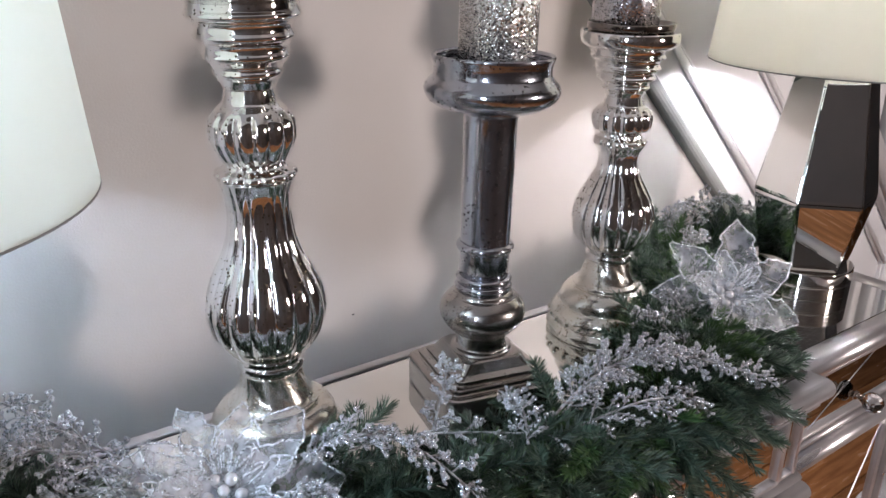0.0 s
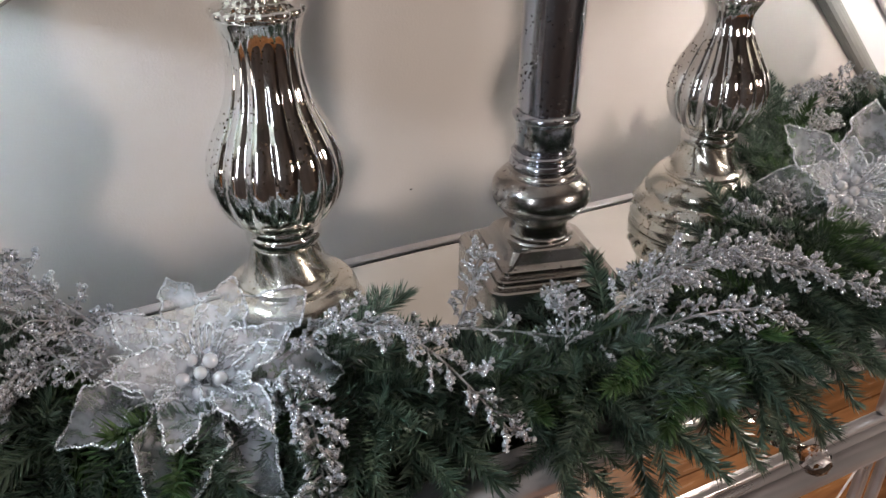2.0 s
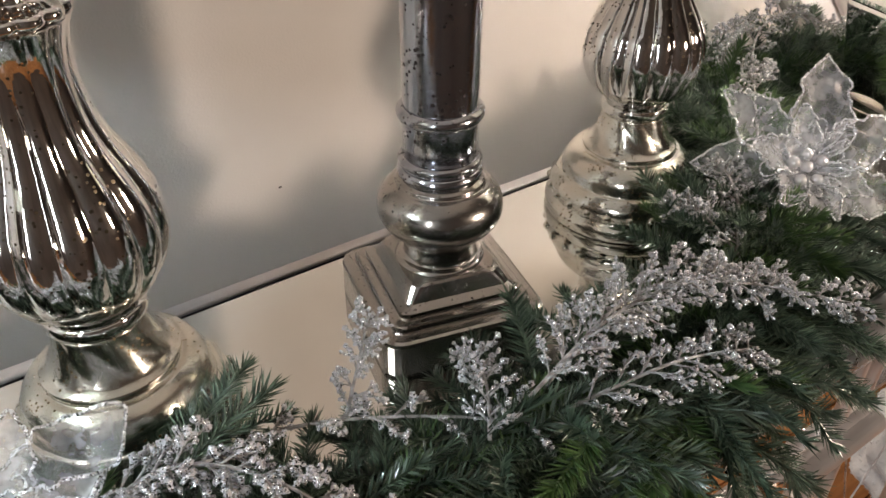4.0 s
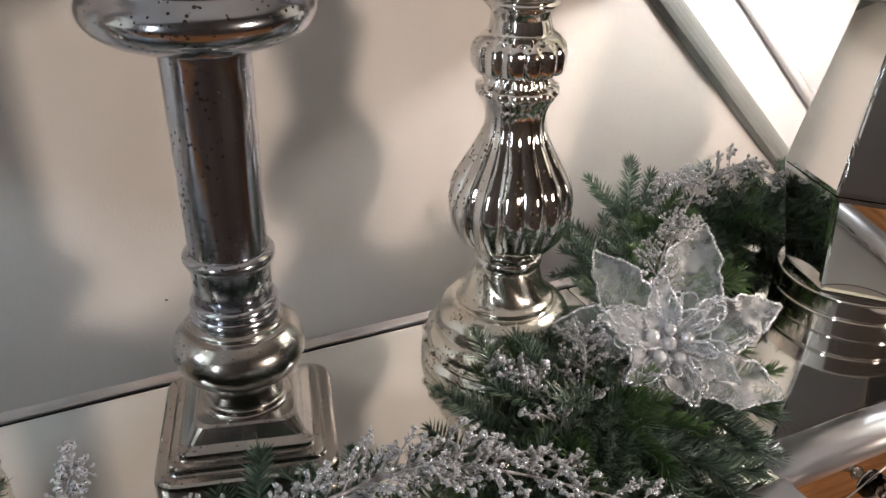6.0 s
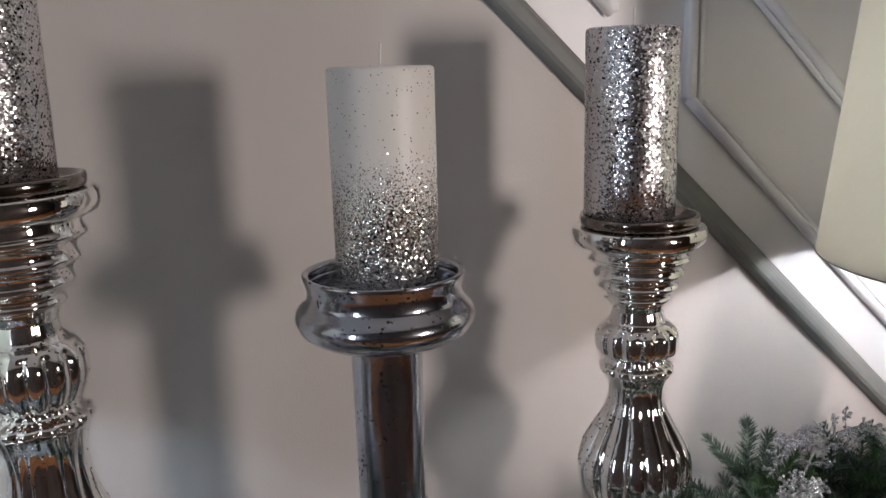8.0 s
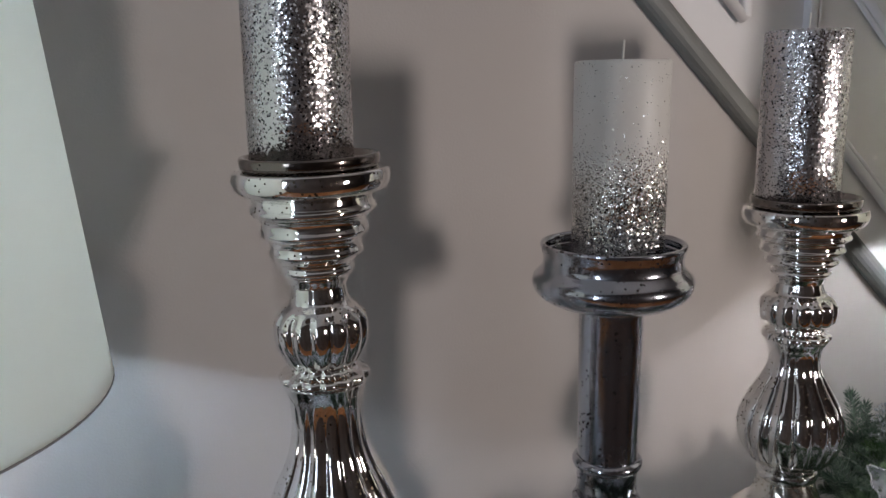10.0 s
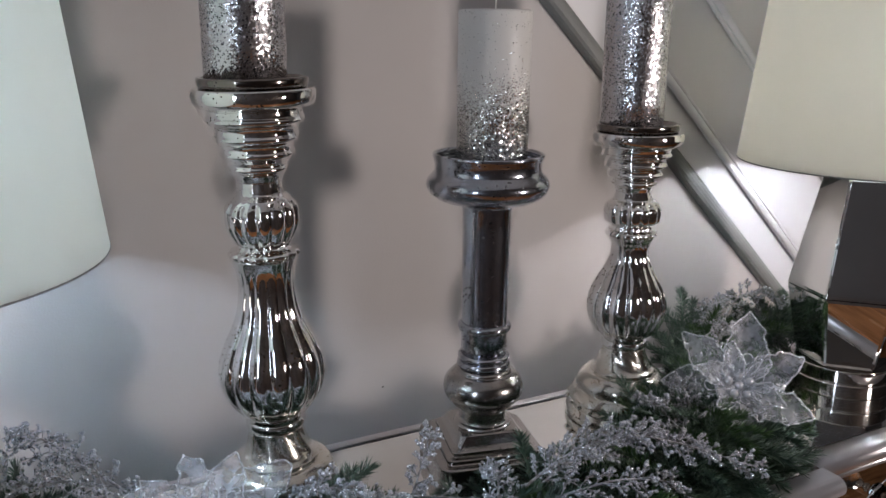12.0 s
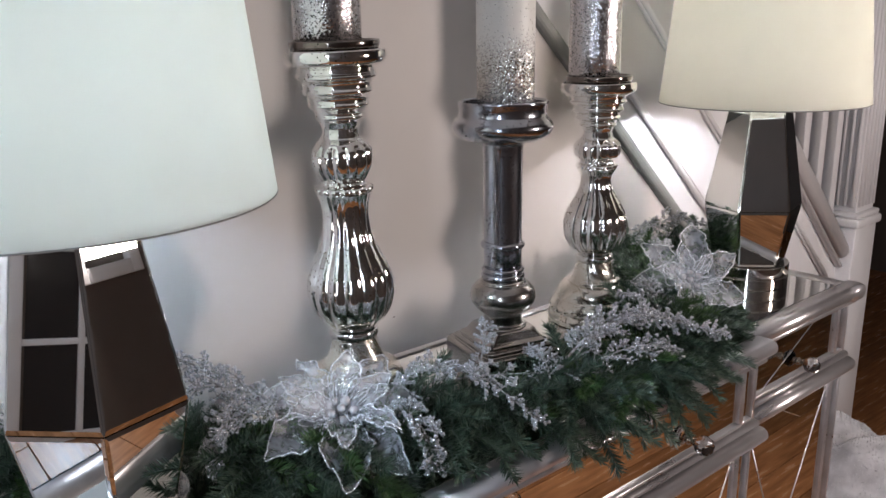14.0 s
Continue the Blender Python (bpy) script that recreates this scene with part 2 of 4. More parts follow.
M_BULB = mat("lit_bulb", (1, 1, 1), 0.4, Emission_Color=(0.9, 0.95, 1.0, 1), Emission_Strength=14.0)


def plank_material():
    m = mat("oiled_wood_floor", rough=0.22)
    textured(m, 7.0, (0.25, 0.105, 0.042), (0.40, 0.175, 0.072), detail=8, bump=0.05, stretch=(1, 9, 1), rough=(0.16, 0.34))
    n, l, b = nodes(m)
    oi = n.new("ShaderNodeObjectInfo")
    hs = n.new("ShaderNodeHueSaturation")
    mr = n.new("ShaderNodeMapRange")
    mr.inputs["To Min"].default_value, mr.inputs["To Max"].default_value = 0.78, 1.15
    l.new(oi.outputs["Random"], mr.inputs[0])
    l.new(mr.outputs[0], hs.inputs["Value"])
    src = b.inputs["Base Color"].links[0].from_socket
    l.new(src, hs.inputs["Color"])
    l.new(hs.outputs[0], b.inputs["Base Color"])
    return m


M_FLOOR = plank_material()
M_FUR = textured(mat("grey_plush", rough=0.95, Sheen_Weight=0.8), 30, (0.44, 0.43, 0.45), (0.60, 0.59, 0.61), bump=0.25, bump_scale=260)


# ---- mesh helpers ----
def thing(name, place=(0, 0, 0), turn=0.0, label="", category="", group="", kind=""):
    ob = new(name)
    ob.empty_display_size = 0.05
    ob.matrix_world = pose(*place, 0, 0, turn)
    return tagged(ob, label, category, group, kind)


def mesh_of(bm, material, smooth=True, name="mesh"):
    me = bpy.data.meshes.new(name)
    bm.to_mesh(me)
    bm.free()
    me.materials.append(material)
    if smooth:
        me.polygons.foreach_set("use_smooth", [True] * len(me.polygons))
    return me


def part(name, bm, material, parent=None, label="", at=None, smooth=True):
    me = mesh_of(bm, material, smooth, name) if isinstance(bm, bmesh.types.BMesh) else bm
    ob = new(name, me)
    ob.parent = parent
    if at is not None:
        ob.matrix_local = at
    if label:
        ob["label"] = label
    return ob


def box(x0, x1, y0, y1, z0, z1, bevel=0.0, seg=2):
    bm = bmesh.new()
    bmesh.ops.create_cube(bm, size=1, matrix=Matrix.LocRotScale(((x0 + x1) / 2, (y0 + y1) / 2, (z0 + z1) / 2), None, (x1 - x0, y1 - y0, z1 - z0)))
    if bevel:
        bmesh.ops.bevel(bm, geom=bm.edges[:], offset=bevel, segments=seg, affect="EDGES", profile=0.5)
    return bm


def lathe(profile, seg=64, lobes=0, lobe=None, caps=True, twist=0.0):
    """Turn (radius, z) rows about z; lobe(z) is the depth of the flutes as a share of the radius, twist their turn in radians a metre."""
    bm = bmesh.new()
    rings = []
    for r, z in profile:
        ring = []
        for k in range(seg):
            a = 2 * math.pi * k / seg
            rr = r
            if lobes and lobe:
                d = lobe(z)
                if d:
                    rr = r * (1 - d * (1 - abs(math.cos(lobes * (a + twist * z) / 2))) ** 1.1)
            ring.append(bm.verts.new((rr * math.cos(a), rr * math.sin(a), z)))
        rings.append(ring)
    for lo, hi in zip(rings, rings[1:]):
        for k in range(seg):
            bm.faces.new((lo[k], lo[(k + 1) % seg], hi[(k + 1) % seg], hi[k]))
    if caps:
        if profile[0][0] > 1e-4:
            bm.faces.new(list(reversed(rings[0])))
        if profile[-1][0] > 1e-4:
            bm.faces.new(rings[-1])
    bmesh.ops.recalc_face_normals(bm, faces=bm.faces[:])
    return bm


def smooth_profile(rows, steps=6):
    """A Catmull-Rom line through (radius, z) rows."""
    out = []
    pts = [rows[0], *rows, rows[-1]]
    for a, b, c, d in zip(pts, pts[1:], pts[2:], pts[3:]):
        for s in range(steps):
            t = s / steps
            out.append(tuple(0.5 * (2 * b[i] + (c[i] - a[i]) * t + (2 * a[i] - 5 * b[i] + 4 * c[i] - d[i]) * t * t + (3 * b[i] - a[i] - 3 * c[i] + d[i]) * t ** 3) for i in (0, 1)))
    out.append(rows[-1])
    return [(max(0.0005, r), z) for r, z in out]


def tube(points, radius, seg=6, bm=None, taper=1.0):
    bm = bm or bmesh.new()
    pts = [Vector(p) for p in points]
    rings = []
    for i, p in enumerate(pts):
        d = (pts[min(i + 1, len(pts) - 1)] - pts[max(i - 1, 0)]).normalized()
        u = d.orthogonal().normalized()
        v = d.cross(u)
        r = radius * (1 + (taper - 1) * i / max(1, len(pts) - 1))
        rings.append([bm.verts.new(p + r * (math.cos(2 * math.pi * k / seg) * u + math.sin(2 * math.pi * k / seg) * v)) for k in range(seg)])
    for lo, hi in zip(rings, rings[1:]):
        best = min(range(seg), key=lambda s: sum((lo[k].co - hi[(k + s) % seg].co).length for k in range(seg)))
        for k in range(seg):
            bm.faces.new((lo[k], lo[(k + 1) % seg], hi[(k + 1 + best) % seg], hi[(k + best) % seg]))
    bm.faces.new(list(reversed(rings[0])))
    bm.faces.new(rings[-1])
    return bm


def extrude_x(section, x0, x1):
    """A moulding: a closed (y, z) outline drawn along x."""
    bm = bmesh.new()
    a = [bm.verts.new((x0, y, z)) for y, z in section]
    b = [bm.verts.new((x1, y, z)) for y, z in section]
    n = len(section)
    for k in range(n):
        bm.faces.new((a[k], a[(k + 1) % n], b[(k + 1) % n], b[k]))
    bm.faces.new(list(reversed(a)))
    bm.faces.new(b)
    bmesh.ops.recalc_face_normals(bm, faces=bm.faces[:])
    return bm


def prism_y(outline, y0, y1):
    """A plate: a closed (x, z) outline with thickness along y."""
    bm = bmesh.new()
    a = [bm.verts.new((x, y0, z)) for x, z in outline]
    b = [bm.verts.new((x, y1, z)) for x, z in outline]
    n = len(outline)
    for k in range(n):
        bm.faces.new((a[k], a[(k + 1) % n], b[(k + 1) % n], b[k]))
    bm.faces.new(list(reversed(a)))
    bm.faces.new(b)
    bmesh.ops.recalc_face_normals(bm, faces=bm.faces[:])
    return bm


def structure(name, bm, material, label, smooth=False):
    ob = new(name, mesh_of(bm, material, smooth, name))
    return tagged(ob, label, name.split("_")[0], kind="structure")


# ---- the room ----
SLOPE = -0.945                      # of the stair, along x


def trim_z(x):
    return 1.372 + SLOPE * (x - 1.090)


def cap_z(x):
    return 1.025 + SLOPE * (x - 2.005)


structure("wall_under_stair", prism_y([(ROOM_X0, 0), (2.36, 0), (2.36, trim_z(2.36)), (1.090 - (CEIL - 1.372) / -SLOPE, CEIL), (ROOM_X0, CEIL)], WALL, WALL + 0.10),
          M_WALL, "warm greige painted wall beneath the staircase")
X_UP = 1.090 - (CEIL - 1.372) / -SLOPE
CAP_UP = 2.005 - (CEIL - 1.025) / -SLOPE
structure("wall_stair_side", prism_y([(2.36, trim_z(2.36) + 0.004), (2.36, cap_z(2.36)), (CAP_UP, CEIL), (X_UP + 0.004, CEIL)], WALL + 0.004, WALL + 0.10),
          M_WHITE, "white painted panelled side of the staircase")
# Unseen and set close, so the glass reflects this dark wall, not floor.
structure("wall_front", box(ROOM_X0, ROOM_X1, FLOOR_Y0 - 0.1, FLOOR_Y0, 0, CEIL), M_ROOM_DIM, "plain wall across the room, its colour darkened as if unlit")
structure("wall_left", box(ROOM_X0 - 0.1, ROOM_X0, FLOOR_Y0, WALL + 0.1, 0, CEIL), M_ROOM_DIM, "plain wall at the room's end, its colour darkened as if unlit")
structure("wall_right", box(ROOM_X1, ROOM_X1 + 0.1, FLOOR_Y0, FLOOR_Y1, 0, CEIL), M_ROOM_DIM, "plain wall beyond the hall, its colour darkened as if unlit")
structure("wall_hall", box(-2.2, ROOM_X1, 1.15, 1.25, 0, CEIL), M_ROOM_DIM, "plain wall on the far side of the staircase")
structure("ceiling", box(ROOM_X0, ROOM_X1, FLOOR_Y0, FLOOR_Y1, CEIL, CEIL + 0.08), M_CEIL, "plain off-white ceiling")


def lamp_casing(name, c, half, along):
    """An added casing round an unseen area lamp, no opening; along: the wall's axis."""
    fr = thing(name, c, label="plain white casing added round an area lamp on the solid wall", category="window", kind="structure")
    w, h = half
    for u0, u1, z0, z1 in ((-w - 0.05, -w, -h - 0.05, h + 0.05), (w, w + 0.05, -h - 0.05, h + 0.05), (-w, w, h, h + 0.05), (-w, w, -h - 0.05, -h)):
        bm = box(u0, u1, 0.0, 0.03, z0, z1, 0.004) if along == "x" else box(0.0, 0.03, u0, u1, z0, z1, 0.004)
        part("casing_bar", bm, M_WHITE, fr)


# Casings dress the three area lamps; no window opens behind them.
lamp_casing("lamp_casing_1", (ROOM_X0, -0.45, 1.5), (0.15, 0.57), "y")
lamp_casing("lamp_casing_2", (-1.15, FLOOR_Y0, 1.42), (0.11, 0.57), "x")
lamp_casing("lamp_casing_3", (1.93, FLOOR_Y0, 1.315), (0.10, 0.16), "x")


def glazed_door(place, wide, high):
    """A closed white glazed door on the end wall: casing, stiles, glazing bars and panes."""
    door = thing("door_1", place, label="closed white glazed door with glazing bars in the end wall", category="door", kind="structure")
    h = wide / 2
    for y0, y1, z0, z1 in ((-h - 0.09, -h, 0, high + 0.09), (h, h + 0.09, 0, high + 0.09), (-h, h, high, high + 0.09)):
        part("casing", box(0.0, 0.030, y0, y1, z0, z1, 0.005), M_WHITE, door)
    for y0, y1, z0, z1 in ((-h, -h + 0.10, 0, high), (h - 0.10, h, 0, high), (-h + 0.10, h - 0.10, 0, 0.22), (-h + 0.10, h - 0.10, high - 0.11, high)):
        part("door_rail", box(0.0, 0.020, y0, y1, z0, z1, 0.004), M_WHITE, door)
    for k in (-1, 1):
        y = k * (h - 0.10) / 3
        part("glazing_bar", box(0.003, 0.018, y - 0.012, y + 0.012, 0.22, high - 0.11, 0.003), M_WHITE, door)
    step = (high - 0.33) / 5
    for k in range(1, 5):
        part("glazing_bar", box(0.002, 0.016, -h + 0.10, h - 0.10, 0.22 + step * k - 0.012, 0.22 + step * k + 0.012, 0.003), M_WHITE, door)
    for i in range(3):
        w = (wide - 0.20) / 3
        for k in range(5):
            part("pane", box(0.001, 0.005, -h + 0.10 + w * i + 0.013, -h + 0.10 + w * (i + 1) - 0.013, 0.22 + step * k + 0.013, 0.22 + step * (k + 1) - 0.013), M_DARK_GLASS, door, smooth=False)


glazed_door((ROOM_X0, -1.14, 0.0), 0.82, 2.05)


def diagonal_bar(name, x0, x1, zf, half, y_front, material, label, parent=None, round_=True):
    """A moulding that runs down the stair's slope, half its height to each side of the line zf(x)."""
    a, b = Vector((x0, 0, zf(x0))), Vector((x1, 0, zf(x1)))
    d = (b - a).normalized()
    up = Vector((-d.z, 0, d.x))
    if up.z < 0:
        up = -up
    depth = WALL - y_front
    sec = []
    n = 8
    for k in range(n + 1):
        t = math.pi * k / n
        sec.append((-half * math.cos(t), depth * (math.sin(t) ** 0.6 if round_ else 1.0)))
    bm = bmesh.new()
    rows = []
    for p in (a, b):
        rows.append([bm.verts.new(p + up * u + Vector((0, WALL - w, 0))) for u, w in sec])
    for k in range(n):
        bm.faces.new((rows[0][k], rows[0][k + 1], rows[1][k + 1], rows[1][k]))
    bm.faces.new(rows[0])
    bm.faces.new(list(reversed(rows[1])))
    bmesh.ops.recalc_face_normals(bm, faces=bm.faces[:])
    if parent:
        return part(name, bm, material, parent)
    return structure(name, bm, material, label, smooth=False)


diagonal_bar("trim_stair", X_UP, 2.36, lambda x: trim_z(x) + 0.014, 0.0125, WALL - 0.016, M_TRIM, "grey painted half-round moulding along the stair's slope")
diagonal_bar("trim_stair_bead", X_UP, 2.36, lambda x: trim_z(x) + 0.0295, 0.0035, WALL - 0.008, M_TRIM, "thin bead above the grey stair moulding")


def panel_frame(x0, x1, lo, hi):
    """Picture-frame moulding on the stair's side: a leaning four-sided frame."""
    fr = thing("panel_moulding", label="white picture-frame moulding on the stair side", category="moulding", kind="structure")
    for f in (lo, hi):
        diagonal_bar("moulding", x0, x1, f, 0.006, WALL - 0.008, M_WHITE, "", fr)
        diagonal_bar("moulding", x0 + 0.012, x1 - 0.012, (lambda x, f=f, s=(1 if f is lo else -1): f(x) + s * 0.013), 0.003, WALL - 0.004, M_WHITE, "", fr)
    for x in (x0, x1):
        part("moulding", box(x - 0.006, x + 0.006, WALL - 0.008, WALL + 0.006, lo(x), hi(x), 0.003), M_WHITE, fr)
        s = 0.013 if x == x0 else -0.013
        part("moulding", box(x + s - 0.003, x + s + 0.003, WALL - 0.004, WALL + 0.006, lo(x + s), hi(x + s), 0.001), M_WHITE, fr)
    return fr


panel_frame(1.273, 1.83, lambda x: trim_z(x) + 0.112, lambda x: trim_z(x) + 0.30)
panel_frame(0.55, 1.180, lambda x: trim_z(x) + 0.112, lambda x: trim_z(x) + 0.30)
panel_frame(1.90, 2.30, lambda x: trim_z(x) + 0.12, lambda x: trim_z(x) + 0.40)

# stair: cap rail of the stringer, balusters, newel
stair = thing("stair_balustrade", (0, 0, 0), label="white painted stair stringer cap with square balusters", category="balustrade")
diagonal_bar("stringer_cap", CAP_UP, 2.355, cap_z, 0.024, WALL - 0.030, M_WHITE, "", stair)
diagonal_bar("cap_bead", CAP_UP, 2.355, lambda x: cap_z(x) - 0.042, 0.007, WALL - 0.016, M_WHITE, "", stair)
for k in range(15):
    bx = 2.30 - 0.085 * k
    if cap_z(bx) < CEIL - 0.3:
        part("baluster", box(bx - 0.015, bx + 0.015, WALL + 0.005, WALL + 0.035, cap_z(bx) + 0.005, min(CEIL, cap_z(bx) + 0.86), 0.002), M_WHITE, stair)
diagonal_bar("handrail", CAP_UP + 0.8, 2.36, lambda x: cap_z(x) + 0.88, 0.03, WALL - 0.02, M_WHITE, "", stair)

newel = thing("newel_post", (2.42, 0.115, 0), label="white painted newel post with a fluted shaft", category="post")
part("plinth", box(-0.062, 0.062, -0.062, 0.062, 0, 0.76, 0.004), M_WHITE, newel)
part("collar", box(-0.072, 0.072, -0.072, 0.072, 0.76, 0.785, 0.008), M_WHITE, newel)
part("collar", box(-0.066, 0.066, -0.066, 0.066, 0.785, 0.80, 0.006), M_WHITE, newel)
part("core", box(-0.052, 0.052, -0.052, 0.052, 0.80, 1.42, 0.002), M_WHITE, newel)
for sx, sy in ((0, -1), (-1, 0), (0, 1), (1, 0)):
    for j in range(5):
        o = -0.040 + 0.020 * j
        c = (sx * 0.053 + (o if sx == 0 else 0), sy * 0.053 + (o if sy == 0 else 0))
        part("flute_rib", tube([(c[0], c[1], 0.815), (c[0], c[1], 1.40)], 0.006, 8), M_WHITE, newel)
part("cap", box(-0.075, 0.075, -0.075, 0.075, 1.42, 1.47, 0.012), M_WHITE, newel)

# stair steps behind the balustrade
for k in range(12):
    sx = 2.36 - 0.20 * k
    structure("stair_step", box(sx - 0.2, sx, WALL + 0.104, 1.14, 0.0 if k < 1 else 0.178 * k - 0.02, 0.178 * (k + 1), 0.006), M_WHITE, "white painted stair riser with tread")


# ---- mirrored sideboard ----
CX = 0.890
SIDE_OUT, SIDE_IN = 0.679, 0.325       # half widths: whole body, middle section
Y_BACK, Y_SIDE, Y_MID = 0.0, -0.280, -0.312
sideboard = thing("mirrored_sideboard", (CX, 0, 0), label="mirrored breakfront sideboard with silver-leaf mouldings and crystal knobs", category="sideboard")
SX = [(-SIDE_OUT, -SIDE_IN, Y_SIDE), (-SIDE_IN, SIDE_IN, Y_MID), (SIDE_IN, SIDE_OUT, Y_SIDE)]


def nose(y, z, r, back):
    """Outline of a rounded rail with its front at y, top at z, and height 2r."""
    pts = [(back, z), (y + r, z)]
    for k in range(1, 9):
        t = math.pi * k / 8
        pts.append((y + r - r * math.sin(t), z - r + r * math.cos(t)))
    pts.append((back, z - 2 * r))
    return pts


for i, (xa, xb, yf) in enumerate(SX):
    e = 0.012
    a, b = xa - (e if i == 0 else 0), xb + (e if i == 2 else 0)
    if i == 1:
        a, b = xa - 0.012, xb + 0.012
    if i == 0:
        b -= 0.012
    if i == 2:
        a += 0.012
    part("carcass", box(xa + 0.002, xb - 0.002, yf + 0.018, Y_BACK - 0.002, 0.10, TOP - 0.026), M_DARK, sideboard, smooth=False)
    # top: silver border with an inlaid mirror
    part("top_board", box(a, b, yf + 0.012, Y_BACK, TOP - 0.022, TOP - 0.004), M_DARK, sideboard, smooth=False)
    part("top_moulding", extrude_x(nose(yf - 0.020, TOP + 0.001, 0.0115, yf + 0.012), a, b), M_SILVER, sideboard)
    part("top_moulding", extrude_x(nose(yf - 0.010, TOP - 0.024, 0.005, yf + 0.018), a + 0.008, b - 0.008), M_SILVER, sideboard)
    part("top_mirror", box(a + (0.030 if i == 0 else 0.0008), b - (0.030 if i == 2 else 0.0008), yf + 0.013, Y_BACK - 0.016, TOP - 0.004, TOP, 0.0015, 1), M_MIRROR_TOP, sideboard, smooth=False)
    part("back_lip", box(a, b, Y_BACK - 0.012, Y_BACK, TOP - 0.003, TOP + 0.001, 0.001, 1), M_SILVER, sideboard, smooth=False)
    # second rail under the drawer
    part("drawer_rail", extrude_x(nose(yf - 0.018, 0.722, 0.0115, yf + 0.018), a, b), M_SILVER, sideboard)
    part("drawer_rail", extrude_x(nose(yf - 0.006, 0.734, 0.005, yf + 0.018), a + 0.006, b - 0.006), M_SILVER, sideboard)
    part("base_rail", extrude_x(nose(yf - 0.012, 0.13, 0.014, yf + 0.018), a, b), M_SILVER, sideboard)
    # end strips, drawer and doors
    w = 0.036
    for x0 in (xa + 0.004, xb - 0.004 - w):
        for z0, z1 in ((0.738, 0.832), (0.135, 0.694)):
            part("pilaster_mirror", box(x0 + 0.006, x0 + w - 0.006, yf + 0.004, yf + 0.018, z0 + 0.005, z1 - 0.005, 0.002, 1), M_MIRROR, sideboard, smooth=False)
            for xs in (x0, x0 + w - 0.006):
                part("pilaster_edge", box(xs, xs + 0.006, yf - 0.002, yf + 0.018, z0, z1, 0.002), M_SILVER, sideboard)
            part("pilaster_edge", box(x0 + 0.006, x0 + w - 0.006, yf - 0.001, yf + 0.018, z1 - 0.005, z1, 0.0015), M_SILVER, sideboard)
            part("pilaster_edge", box(x0 + 0.006, x0 + w - 0.006, yf - 0.001, yf + 0.018, z0, z0 + 0.005, 0.0015), M_SILVER, sideboard)
    d0, d1 = xa + w + 0.006, xb - w - 0.006
    drawer = part("drawer", box(d0 + 0.006, d1 - 0.006, yf + 0.002, yf + 0.018, 0.744, 0.827, 0.0025, 1), M_MIRROR, sideboard, "mirror-fronted drawer with a crystal knob", smooth=False)
    for z in (0.738, 0.827):
        part("drawer_bead", box(d0, d1, yf - 0.004, yf + 0.016, z, z + 0.006, 0.002), M_SILVER, drawer)
    for x in (d0, d1 - 0.006):
        part("drawer_bead", box(x, x + 0.006, yf - 0.004, yf + 0.016, 0.744, 0.827, 0.002), M_SILVER, drawer)
    for kx in ((d0 + d1) / 2 - 0.018,) if i == 2 else ((d0 + d1) / 2 + 0.018,) if i == 0 else (-0.137, 0.137):
        kz = 0.776
        at = pose(kx, yf + 0.002, kz, 90, 0, 0)
        part("knob_rosette", lathe([(0.0135, 0.0), (0.0135, 0.003), (0.011, 0.006), (0.006, 0.008)], 10), M_CRYSTAL, drawer, at=at, smooth=False)
        part("knob_stem", lathe(smooth_profile([(0.0052, 0.006), (0.0045, 0.011), (0.0066, 0.015), (0.004, 0.019), (0.006, 0.024), (0.0065, 0.026)], 3), 16), M_BRASS, drawer, at=at)
        kb = bmesh.new()
        bmesh.ops.create_icosphere(kb, subdivisions=2, radius=0.0135, matrix=Matrix.Translation((0, 0, 0.037)))
        part("knob", kb, M_CRYSTAL, drawer, "faceted crystal ball knob", at=at, smooth=False)
    # doors, one or two, with crossed silver lines
    n = 2 if i == 1 else 1
    for j in range(n):
        x0 = d0 + (d1 - d0) * j / n + 0.003
        x1 = d0 + (d1 - d0) * (j + 1) / n - 0.003
        door = part("door", box(x0, x1, yf + 0.002, yf + 0.018, 0.140, 0.690, 0.003, 1), M_MIRROR, sideboard, "mirrored door with crossed diagonal lines", smooth=False)
        for (xa_, za_), (xb_, zb_) in (((x0, 0.145), (x1, 0.686)), ((x0, 0.686), (x1, 0.145))):
            part("diagonal_line", tube([(xa_ + 0.004, yf + 0.002, za_), (xb_ - 0.004, yf + 0.002, zb_)], 0.0012, 6), M_SILVER, door)
        for x in (x0 - 0.003, x1 - 0.003):
            part("door_edge", box(x, x + 0.006, yf - 0.003, yf + 0.016, 0.138, 0.692, 0.002), M_SILVER, door)
    # thin diagonal across the end drawers' mirrors
    if i != 1:
        part("diagonal_line", tube([(d0 + 0.04, yf + 0.0022, 0.746), (d1 - 0.07, yf + 0.0022, 0.826)], 0.0009, 6), M_SILVER, drawer)
